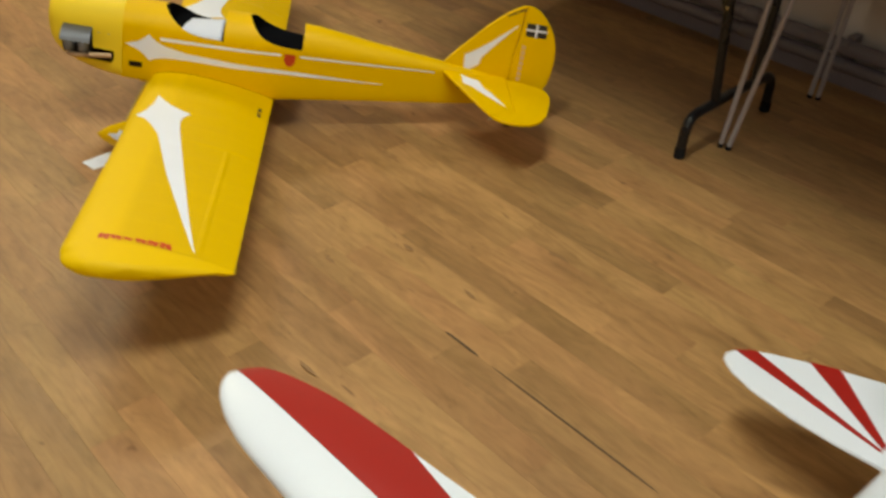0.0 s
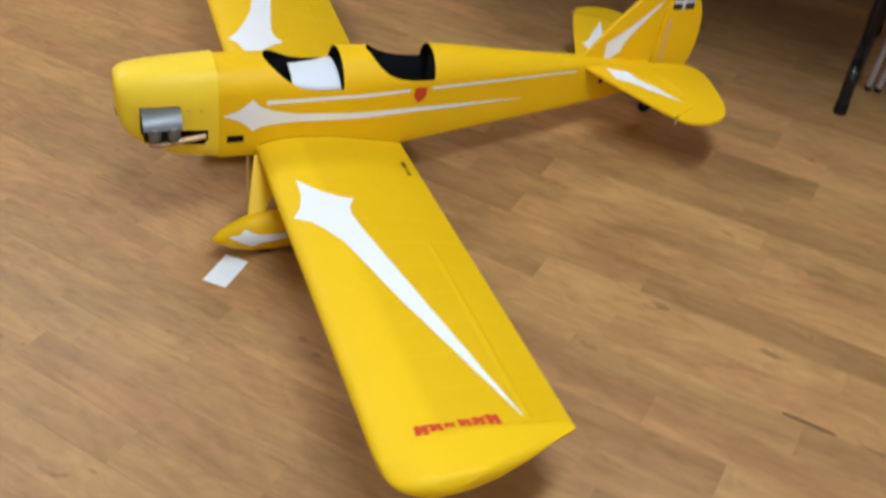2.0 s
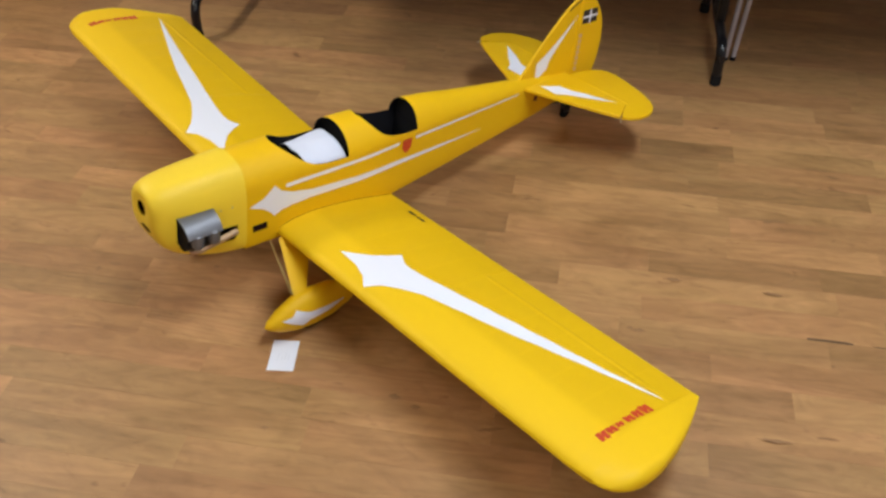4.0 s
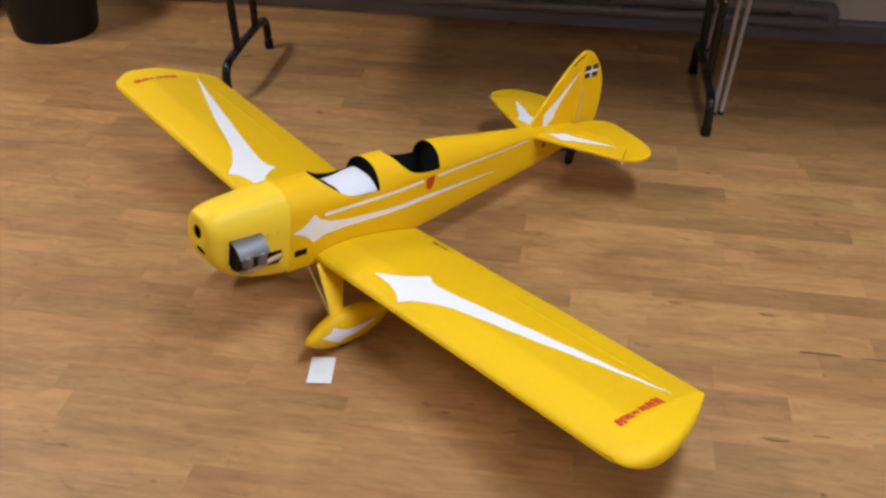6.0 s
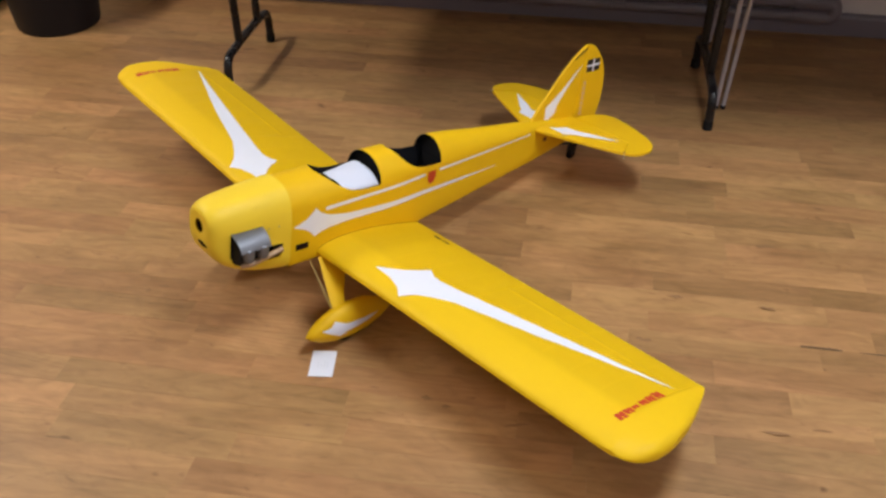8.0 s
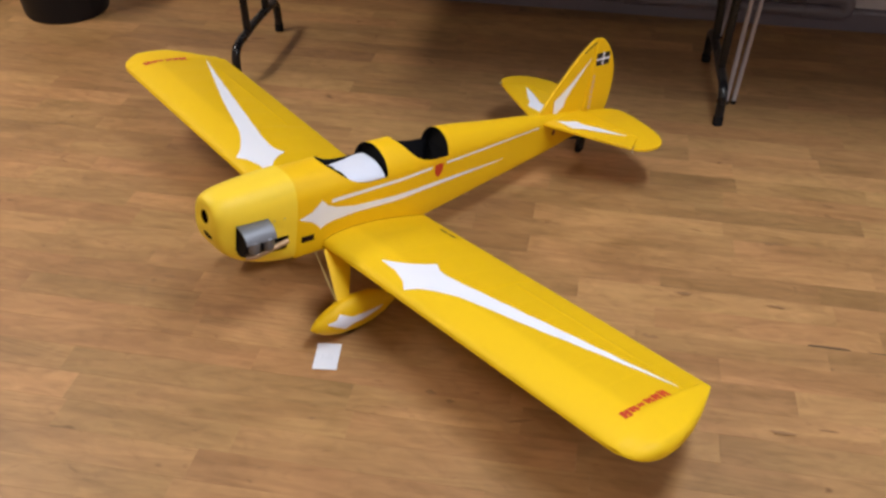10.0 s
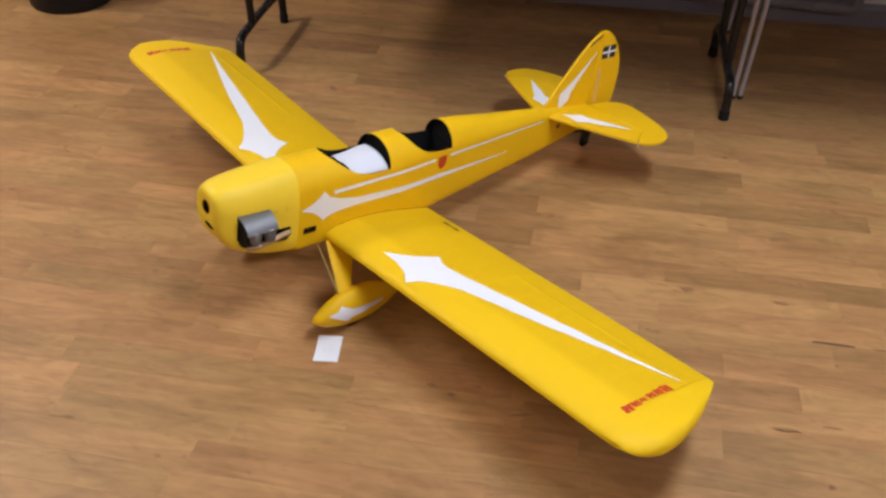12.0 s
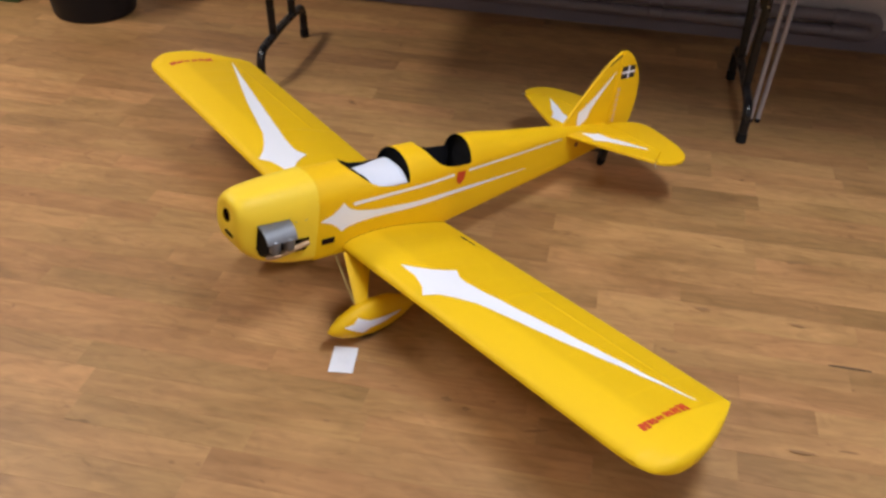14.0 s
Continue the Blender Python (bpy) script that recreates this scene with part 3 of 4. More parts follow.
def build_cowl():
    xs = [0.0045, 0.005, 0.006, 0.0073, 0.0087, 0.0105, 0.0135, 0.018, 0.024, 0.032, 0.042] + span(0.052, 0.199, 20)
    rings = []
    for x in xs:
        w, t, b, e = (cowl_value(x, k) for k in (1, 2, 3, 4))
        mid, half = (t + b) / 2, (t - b) / 2
        ring = []
        for i in range(72):
            a = 2 * math.pi * i / 72
            c, s = math.cos(a), math.sin(a)
            # the upper half is rounder than the lower
            p = 2.0 + (e - 2.0) * (1.7 if s < 0 else 0.28)
            ring.append((x, w * math.copysign(abs(c) ** (2 / p), c), mid + half * math.copysign(abs(s) ** (2 / p), s)))
        rings.append(ring)
    bm = loft(rings, caps=False)
    # shaft hole in the nose, opening for the cylinders in the left side
    hole = [bm.verts.new((0.0065, 0.0150 * math.cos(2 * math.pi * i / 72), -0.0095 + 0.0158 * math.sin(2 * math.pi * i / 72))) for i in range(72)]
    bm.verts.ensure_lookup_table()
    first = [bm.verts[i] for i in range(72)]
    for i in range(72):
        j = (i + 1) % 72
        bm.faces.new((first[i], hole[i], hole[j], first[j]))
    cuts = [((0.047, 0, 0), (1, 0, 0)), ((0.124, 0, 0), (1, 0, 0)), ((0.178, 0, 0), (1, 0, 0)), ((0, 0, -0.016), (-0.04, 0, 1)), ((0, 0, -0.064), (0.03, 0, 1)), ((0, 0, -0.103), (0, 0, 1)), ((0.047, 0, -0.075), (1, 0, 0.85)), ((0.047, 0, -0.088), (0.6, 0, 1)), ((0.178, 0, -0.094), (-1, 0, 1))]
    for co, no in cuts:
        bmesh.ops.bisect_plane(bm, geom=bm.verts[:] + bm.edges[:] + bm.faces[:], plane_co=co, plane_no=no)
    gone = []
    for f in bm.faces:
        c = f.calc_center_median()
        if c.y < -0.02 and ((0.047 < c.x < 0.124 and -0.103 < c.z and c.z - 0.04 * c.x < -0.016) or (0.124 < c.x < 0.178 and -0.103 < c.z and c.z + 0.03 * c.x < -0.064)):
            if (c.x - 0.047) + 0.85 * (c.z + 0.075) < 0 or 0.6 * (c.x - 0.047) + (c.z + 0.088) < 0 or (c.z + 0.094) - (c.x - 0.178) < 0:
                continue
            gone.append(f)
    bmesh.ops.delete(bm, geom=gone, context="FACES")
    ob = part("cowl", bm, [COWL, DARK_HOLE], plane, "paler yellow moulded engine cowl", 60)
    so = ob.modifiers.new("skin", "SOLIDIFY")
    so.thickness, so.offset, so.material_offset = 0.002, -1, 1
    es = ob.modifiers.new("crisp_rim", "EDGE_SPLIT")
    es.split_angle = radians(42)
    # dark inside: a near-black block whose colour gives the shade of the bay
    part("engine_bay", box(0.046, 0.190, -0.030, 0.050, -0.0985, 0.02, 0.004), DARK_HOLE, ob, "dark engine bay")
    part("crankcase", lathe([(0.008, 0.0), (0.011, 0.002), (0.011, 0.05), (0.02, 0.052), (0.022, 0.09)], 20, pose(0.013, 0, -0.0095, 0, 90, 0)), DARK_HOLE, ob)
    # cylinder cover with two rocker pots and the exhaust pipe
    # the cover swells out of the opening like a quarter barrel, the pots hang under its lip
    cover = []
    for x in span(0.0485, 0.1235, 10):
        y0, z0 = -cowl_side(x, -0.0175) + 0.003, -0.0175 + 0.04 * x
        out, back = [], []
        for k in range(13):
            u = k / 12
            p = [(1 - u) ** 2 * a + 2 * u * (1 - u) * b + u * u * c for a, b, c in ((y0, -0.098, -0.1065), (z0, z0 - 0.005, -0.0425))]
            out.append((x, p[0], p[1]))
            back.append((x, p[0] + 0.002, p[1] - 0.0012))
        cover.append(out + back[::-1])
    part("cylinder_cover", loft(cover), ALLOY, ob, "bare alloy cylinder cover")
    block = []
    for x in (0.052, 0.054, 0.117, 0.119):
        k = 0.0015 if x in (0.052, 0.119) else 0.0
        block.append([(x, -0.03, -0.022 - k), (x, -0.074 + k, -0.0225 - k), (x, -0.096 + k, -0.036 - k), (x, -0.099 + k, -0.044), (x, -0.088 + k, -0.071), (x, -0.078 + k, -0.086 + k), (x, -0.03, -0.092 + k)])
    part("cylinder_block", loft(block), LINING, ob, "black finned cylinder block")
    for x in (0.0705, 0.1065):
        part("rocker_pot", lathe([(0.002, -0.0185), (0.0085, -0.018), (0.0118, -0.014), (0.0130, -0.004), (0.0130, 0.010), (0.0105, 0.0125)], 22, pose(x, -0.0985, -0.0510) @ pose(0, 0, 0, -8)), ALLOY, ob, "alloy rocker pot")
    part("exhaust_pipe", tube(bent([(0.062, -0.080, -0.0885), (0.080, -0.089, -0.0868), (0.172, -0.0765, -0.0805)], 0.02), 0.0068, 14), BRONZE, ob, "heat-stained exhaust pipe")
    for x, z in ((0.139, -0.022), (0.165, -0.022), (0.168, -0.108)):
        part("screw", lathe([(0.0022, 0), (0.002, 0.0009), (0.0004, 0.001)], 10, pose(x, -cowl_side(x, z) + 0.0002, z, 90)), STEEL, ob)
    rim = [(0.0072, 0.0149 * math.cos(a), -0.0095 + 0.0157 * math.sin(a)) for a in [2 * math.pi * k / 40 for k in range(41)]]
    part("shaft_ring", tube(rim, 0.0013, 8), SHADE_RIM_BROWN, ob, "worn brown edge of the shaft hole")
    # chin inlet under the shaft: a dark solid, its inner shade put into the colour
    inlet = bmesh.new()
    bmesh.ops.create_uvsphere(inlet, u_segments=24, v_segments=12, radius=1.0, matrix=pose(0.0086, -0.0125, -0.0505, 0, -24, 0) @ Matrix.Diagonal((0.0032, 0.019, 0.0095, 1)))
    part("chin_inlet", inlet, DARK_HOLE, ob, "dark air inlet")
    return ob


cowl = build_cowl()

# ---- wing ----
DIHEDRAL, CHORD_Z = 0.061, -0.142
TIP_LE = [(0.0, 0.278), (0.90, 0.278), (0.94, 0.280), (0.965, 0.284), (0.985, 0.293), (1.0, 0.311), (1.009, 0.335), (1.012, 0.355)]
TIP_TE = [(0.0, 0.605), (0.938, 0.607), (0.952, 0.577), (0.970, 0.535), (0.985, 0.497), (1.0, 0.450), (1.009, 0.405), (1.012, 0.370)]
HINGE, AIL0, AIL1 = 0.532, 0.455, 0.922


def camber_top(u):
    u = max(0.0, min(1.0, u))
    h = 0.036 * math.sqrt(u) * (1 - u) / (math.sqrt(0.3) * 0.7) if u < 0.3 else 0.036 * (1 - ((u - 0.3) / 0.7) ** 1.9)
    return h + 0.009 * (1 - u) ** 9


def camber_low(u):
    u = max(0.0, min(1.0, u))
    return 0.009 * (1 - u) ** 9 - 0.007 * math.sqrt(u) * (1 - u) ** 3


def wing_edges(s):
    return smooth_table(TIP_LE, s), lerp_table(TIP_TE, s)


def wing_z(x, s, top=True):
    le, te = wing_edges(s)
    u = (x - 0.278) / 0.327
    z = camber_top(u) if top else camber_low(u)
    if s > 0.90:
        # the tip block rounds off towards its outline
        gap = min(x - le + max(0.0, 0.96 - s) * 3, te - x + max(0.0, 0.955 - s) * 4, (1.012 - s) * 2.2)
        f = min(1.0, max(0.0, gap) / 0.045)
        f = math.sqrt(1 - (1 - f) ** 2)
        z = 0.010 + (z - 0.010) * f
    # the film sags a little between the ribs
    if top and 0.36 < x < HINGE and s < 0.92:
        z -= 0.0009 * math.sin(math.pi * s / 0.0765) ** 2 * min(1.0, (x - 0.36) / 0.04, (HINGE - x) / 0.03)
    # a little washout: the root's trailing edge sits lower
    return CHORD_Z + DIHEDRAL * s + z - 0.0045 * u * max(0.0, 0.7 - s) / 0.7 + (0.0006 if top else -0.0006)


def wing_ring(s, sign, cut0=None, cut1=None, n=22):
    le, te = wing_edges(s)
    a, b = (le if cut0 is None else cut0), (te if cut1 is None else cut1)
    us = [(1 - math.cos(math.pi * i / n)) / 2 for i in range(n + 1)]
    top = [(a + (b - a) * u) for u in us]
    return [(x, sign * s, wing_z(x, s, True)) for x in top] + [(x, sign * s, wing_z(x, s, False)) for x in top[::-1]]


def build_wing(sign):
    main = span(0.05, AIL0, 40)
    tip = [AIL1 + 0.0003, 0.93, 0.938, 0.945, 0.953, 0.961, 0.97, 0.978, 0.985, 0.991, 0.996, 1.0, 1.004, 1.007, 1.0095, 1.0112, 1.012]
    rings = [wing_ring(s, sign) for s in main]
    rings += [wing_ring(s, sign, cut1=HINGE) for s in span(AIL0 + 0.0005, 0.90, 44) + [0.91, AIL1]]
    rings += [wing_ring(s, sign) for s in tip]
    w = part("wing", loft(rings), WING_YELLOW, plane, "", 35)
    part("aileron", loft([wing_ring(s, sign, cut0=HINGE + 0.0009) for s in span(AIL0 + 0.001, AIL1 - 0.0002, 10)]), WING_YELLOW, w, "", 35)
    mid, half = HINGE - 0.001, 0.0085
    part("hinge_ridge", strip(lambda s: mid - half, lambda s: mid + half, span(AIL0, AIL1, 40), 4, lambda s, x: (x, sign * s, wing_z(x, s) + 0.0006 + 0.0019 * (1 - abs(x - mid) / half) * min(1.0, (s - AIL0 + 0.002) / 0.02, (AIL1 - s + 0.002) / 0.02))), WING_YELLOW, w)

    def lay(s, x):
        return (x, sign * s, wing_z(x, s) + 0.0007)

    lo = [(0.229, 0.325), (0.283, 0.3225), (0.324, 0.3105), (0.349, 0.293), (0.371, 0.319), (0.403, 0.340), (0.448, 0.364), (0.529, 0.388), (0.622, 0.415), (0.708, 0.4455), (0.823, 0.4885), (0.913, 0.5235)]
    hi = [(0.229, 0.3255), (0.260, 0.347), (0.283, 0.367), (0.302, 0.395), (0.314, 0.420), (0.340, 0.4055), (0.365, 0.4025), (0.397, 0.407), (0.485, 0.4255), (0.584, 0.447), (0.679, 0.468), (0.809, 0.498), (0.913, 0.5250)]
    st = sorted(set([p[0] for p in lo + hi] + span(0.229, 0.913, 60)))
    part("star_flash", strip(lambda s: lerp_table(lo, s), lambda s: lerp_table(hi, s), st, 8, lay), WHITE, w, "white star flash")
    # tip lettering as plain bars: tall at the ends, low in the middle, each split by a slanting slit
    first, row = (0.342, 0.9105) if sign < 0 else (0.322, 0.922)
    for i, (tall, wide) in enumerate(((0.0185, 0.021), (0.0145, 0.0195), (0.0095, 0.0165), (0.0140, 0.020), (0.0165, 0.020), (0.0205, 0.022))):
        x0 = first + i * 0.0232
        a, b = row - tall / 2, row + tall / 2
        for k0, k1 in ((0.0, 0.45), (0.57, 1.0)):
            mark = strip(lambda x: a + 0.12 * (x - x0), lambda x: b + 0.12 * (x - x0), span(x0 + wide * k0, x0 + wide * k1, 4), 2, lambda x, s: lay(s, x + (s - row) * (0.10 if i % 2 else -0.10)))
            part("red_mark", mark, RED_DECAL, w, "red tip lettering")
        tie = strip(lambda x: row - tall * 0.22, lambda x: row + tall * 0.22, span(x0 + wide * 0.40, x0 + wide * 0.58, 2), 2, lambda x, s: lay(s, x))
        part("red_mark", tie, RED_DECAL, w, "red tip lettering")
    for s0, s1 in ((0.155, 0.178), (0.186, 0.193), (0.197, 0.208)):
        part("black_mark", strip(lambda s: 0.574, lambda s: 0.583, span(s0, s1, 2), 2, lay), BLACK_DECAL, w, "small black lettering")
    # the shadow gap where the wing meets the fuselage, painted as a dark line
    seam = []
    for x in span(0.283, 0.604, 40):
        hw = half_width(x) + 0.0004
        seam.append((x, sign * hw, wing_z(x, hw) + 0.0003))
    part("root_seam", tube(seam, 0.0009, 6), SHADE_RIM_BROWN, w)
    # the left panel is set with a little more dihedral and its tip a shade forward
    if sign < 0:
        for ob in (w, *w.children):
            for v in ob.data.vertices:
                k = max(0.0, abs(v.co.y) - 0.068)
                v.co += Vector((-0.0095, -0.0038, 0.0075)) * k
    return w


wing_left = build_wing(-1)
wing_right = build_wing(1)


# ---- fuselage markings ----
def side_film(name, lo, hi, material, label, n=30, side=-1, out=0.0007):
    a, b = lo[0][0], lo[-1][0]
    st = sorted(set([p[0] for p in lo + hi] + span(a, b, n)))
    return part(name, strip(lambda x: lerp_table(lo, x), lambda x: lerp_table(hi, x), st, 3, lambda x, z: (x, side * (half_width(x) + out), z)), material, fuselage, label)


for side in (-1, 1):
    side_film("star_flash", [(0.208, -0.0415), (0.24, -0.054), (0.256, -0.066), (0.268, -0.080), (0.286, -0.0715), (0.31, -0.067), (0.363, -0.0635), (0.489, -0.0645), (0.70, -0.0605), (0.90, -0.0545)],
              [(0.208, -0.0405), (0.24, -0.029), (0.256, -0.016), (0.267, -0.0045), (0.285, -0.022), (0.31, -0.033), (0.363, -0.0435), (0.489, -0.0495), (0.70, -0.0515), (0.90, -0.0535)], WHITE, "white star flash", side=side)
    for x0, x1 in ((0.296, 0.612), (0.665, 1.04)):
        lo = [(x, -0.0185 + 0.0215 * (x - 0.296) / 0.744) for x in span(x0, x1, 6)]
        hi = [(x, -0.0085 + 0.0145 * (x - 0.296) / 0.744) for x in span(x0, x1, 6)]
        side_film("pin_stripe", lo, hi, WHITE, "narrow white stripe", side=side)
    side_film("red_shield", [(0.6225, -0.022), (0.628, -0.032), (0.637, -0.0385), (0.646, -0.032), (0.652, -0.022)], [(0.6225, 0.0), (0.628, -0.0015), (0.637, 0.0), (0.646, -0.0015), (0.652, 0.0)], RED_DECAL, "small red shield emblem", 8, side, 0.0011)
    # the vent is a dark slab; the shade in its opening is colour
    part("side_vent", box(0.2165, 0.2505, side * 0.0683 - 0.0012, side * 0.0683 + 0.0012, -0.1045, -0.0895), DARK_HOLE, fuselage, "dark side vent")


# ---- fin and rudder ----
def to_fin(a, b, h):
    return (a, h, b)


FIN_LE = [(1.055, 0.022), (1.075, 0.050), (1.11, 0.097), (1.154, 0.150), (1.185, 0.184), (1.21, 0.207), (1.232, 0.223), (1.2545, 0.2325)]
fin = part("fin", plate(FIN_LE + [(1.2545, 0.12), (1.2545, 0.0), (1.10, 0.0)], 0.0075, to_fin, 0.003), YELLOW, plane)
rudder = part("rudder", plate([(1.2565, -0.06), (1.2565, 0.12), (1.2565, 0.2328), (1.275, 0.2325), (1.295, 0.223), (1.315, 0.207), (1.335, 0.185), (1.352, 0.160), (1.365, 0.128), (1.3725, 0.09), (1.374, 0.05), (1.371, 0.015), (1.361, -0.012), (1.335, -0.045), (1.30, -0.06)], 0.009, to_fin, 0.003), YELLOW, plane)


def flat_film(name, pts, to, material, parent, label):
    bm = bmesh.new()
    bm.faces.new([bm.verts.new(to(a, b)) for a, b in pts])
    bmesh.ops.triangulate(bm, faces=bm.faces[:])
    return part(name, bm, material, parent, label)


for side in (-1, 1):
    def on_fin(a, b, k=side):
        return (a, k * 0.0044, b)

    def on_rudder(a, b, k=side):
        return (a, k * 0.0051, b)

    def over_rudder(a, b, k=side):
        return (a, k * 0.0056, b)

    flat_film("star_flash", [(1.123, 0.004), (1.119, 0.035), (1.115, 0.063), (1.139, 0.079), (1.173, 0.107), (1.248, 0.178), (1.207, 0.125), (1.182, 0.089), (1.164, 0.062), (1.160, 0.040), (1.142, 0.027)], on_fin, WHITE, fin, "white star flash")
    flat_film("flag_field", [(1.2705, 0.147), (1.2665, 0.1855), (1.325, 0.1875), (1.330, 0.1485)], on_rudder, BLACK_DECAL, rudder, "black flag with a white cross")
    flat_film("flag_cross", [(1.2965, 0.1475), (1.2925, 0.187), (1.299, 0.187), (1.303, 0.148)], over_rudder, WHITE, rudder, "")
    flat_film("flag_cross", [(1.2685, 0.1635), (1.268, 0.1695), (1.3275, 0.1715), (1.328, 0.1655)], lambda a, b, k=side: (a, k * 0.0059, b), WHITE, rudder, "")
    for i in range(7):
        z = 0.012 + i * 0.016
        flat_film("faded_mark", [(1.287 - 0.0011 * i, z), (1.286 - 0.0011 * i, z + 0.0115), (1.272 - 0.0011 * i + 0.004, z + 0.0115), (1.273 - 0.0011 * i + 0.004, z)], on_rudder, PINK_DECAL, rudder, "faded pink lettering")
    for i in range(6):
        x, z = 1.209 + i * 0.0078, 0.1925 + i * 0.0052 - 0.00012 * i * i
        flat_film("black_mark", [(x, z), (x - 0.002, z + 0.005), (x + 0.004, z + 0.009), (x + 0.006, z + 0.004)], on_fin if x + 0.006 < 1.254 else on_rudder, BLACK_DECAL, fin, "small black lettering")

# ---- tailplane and elevators ----
for side in (-1, 1):
    def to_half(a, b, h, k=side):
        return (a, k * b, 0.009 - 0.018 * k * b + h)

    tail = part("tailplane", plate([(1.062, 0.0), (1.062, 0.022), (1.085, 0.072), (1.12, 0.150), (1.155, 0.224), (1.1735, 0.258), (1.20, 0.245), (1.235, 0.226), (1.2452, 0.221), (1.2452, 0.1), (1.2452, 0.0)], 0.0085, to_half, 0.0014), YELLOW, plane)
    elev = part("elevator", plate([(1.2462, 0.018), (1.2462, 0.12), (1.2462, 0.222), (1.237, 0.228), (1.20, 0.2475), (1.1755, 0.2615), (1.188, 0.276), (1.205, 0.2855), (1.228, 0.290), (1.255, 0.289), (1.28, 0.281), (1.302, 0.266), (1.32, 0.243), (1.336, 0.210), (1.350, 0.165), (1.361, 0.120), (1.366, 0.085), (1.362, 0.058), (1.350, 0.042), (1.33, 0.030), (1.29, 0.020)], 0.0085, to_half, 0.0014), YELLOW, plane)

    def on_tail(a, b, k=side):
        return (a, k * b, 0.0142 - 0.018 * k * b)

    flat_film("star_flash", [(1.112, 0.033), (1.114, 0.062), (1.112, 0.088), (1.140, 0.106), (1.167, 0.140), (1.225, 0.202), (1.191, 0.128), (1.169, 0.092), (1.162, 0.058), (1.134, 0.047)], on_tail, WHITE, tail, "white star flash")
    part("horn_wire", tube([(1.176, side * 0.2595, 0.010), (1.170, side * 0.267, 0.004)], 0.0018, 8), STEEL, elev)

# control exits at the stern
part("control_exit", box(1.113, 1.126, -0.0218, 0.0218, -0.036, -0.022, 0.002), mat("rust_red_plastic", (0.16, 0.03, 0.015), 0.5), fuselage, "dark red control exit")


# ---- undercarriage ----
def ground_z(x, y):
    """Height of the hall floor in the aeroplane's own axes."""
    up = PLANE.to_3x3().transposed() @ Vector((0, 0, 1))
    return (-PLANE.translation.z - up.x * x - up.y * y) / up.z


def undercarriage(side):
    y = side * 0.198
    g = ground_z(0.275, y)
    rings = []
    prof = [(0.0, 0.002, 0.0), (0.012, 0.012, 0.004), (0.035, 0.021, 0.010), (0.075, 0.0285, 0.016), (0.12, 0.0305, 0.019), (0.165, 0.027, 0.017), (0.21, 0.0185, 0.012), (0.24, 0.010, 0.006), (0.254, 0.002, 0.0)]
    for d, w, _ in prof:
        x = 0.164 + d
        top = smooth_table([(0.0, 0.046), (0.012, 0.058), (0.05, 0.084), (0.10, 0.101), (0.15, 0.102), (0.20, 0.088), (0.254, 0.060)], d)
        low = smooth_table([(0.0, 0.042), (0.012, 0.032), (0.05, 0.014), (0.10, 0.006), (0.15, 0.008), (0.20, 0.022), (0.254, 0.056)], d)
        mid, half = (top + low) / 2, (top - low) / 2
        rings.append([(x, y + w * math.cos(a), g + mid + half * math.sin(a)) for a in [2 * math.pi * k / 28 for k in range(28)]])
    spat = part("wheel_spat", loft(rings), YELLOW, plane, "", 60)

    def skin(x, z, k):
        d = x - 0.164
        w = smooth_table([(p[0], p[1]) for p in prof], d)
        top = smooth_table([(0.0, 0.046), (0.012, 0.058), (0.05, 0.084), (0.10, 0.101), (0.15, 0.102), (0.20, 0.088), (0.254, 0.060)], d)
        low = smooth_table([(0.0, 0.042), (0.012, 0.032), (0.05, 0.014), (0.10, 0.006), (0.15, 0.008), (0.20, 0.022), (0.254, 0.056)], d)
        q = max(-0.98, min(0.98, (z - (top + low) / 2) / ((top - low) / 2)))
        return (x, y + k * (w * math.sqrt(1 - q * q) + 0.0009), g + z)

    lo = [(0.196, 0.059), (0.219, 0.048), (0.243, 0.036), (0.26, 0.046), (0.30, 0.0515), (0.33, 0.057), (0.352, 0.0625)]
    hi = [(0.196, 0.060), (0.217, 0.066), (0.228, 0.0785), (0.257, 0.067), (0.298, 0.066), (0.33, 0.065), (0.352, 0.0635)]
    st = sorted(set([p[0] for p in lo + hi] + span(0.196, 0.352, 24)))
    part("star_flash", strip(lambda x: lerp_table(lo, x), lambda x: lerp_table(hi, x), st, 6, lambda x, z: skin(x, z, side)), WHITE, spat, "white star flash")
    part("wheel", lathe([(0.012, -0.012), (0.028, -0.0125), (0.0345, -0.008), (0.036, 0.0), (0.0345, 0.008), (0.028, 0.0125), (0.012, 0.012)], 32, pose(0.275, y, g + 0.036) @ pose(0, 0, 0, 90)), RUBBER, spat, "black rubber wheel")
    # faired leg, wide at the wing and narrow at the axle
    leg = []
    for k in span(0.0, 1.0, 6):
        yy = side * (0.085 + (0.196 - 0.085) * k)
        x0, x1 = 0.270 + (0.236 - 0.270) * k, 0.352 + (0.268 - 0.352) * k
        z = -0.132 + (g + 0.092 + 0.132) * k
        th = 0.006
        leg.append([(x0 + (x1 - x0) * (1 - math.cos(a)) / 2, yy + th * math.sin(a) * 0.6, z + th * math.sin(a) * 0.6) for a in [2 * math.pi * i / 16 for i in range(16)]])
    part("leg_fairing", loft(leg), YELLOW, plane, "", 60)
    part("bracing_wire", tube([(0.262, side * 0.055, -0.139), (0.236, side * 0.186, g + 0.096)], 0.0016, 8), WIRE_TAN, plane, "thin bracing wire, tan from a painted yellow reflection")
    part("bracing_wire", tube([(0.268, side * 0.040, -0.139), (0.240, side * 0.186, g + 0.096)], 0.0016, 8), WIRE_TAN, plane, "thin bracing wire, tan from a painted yellow reflection")


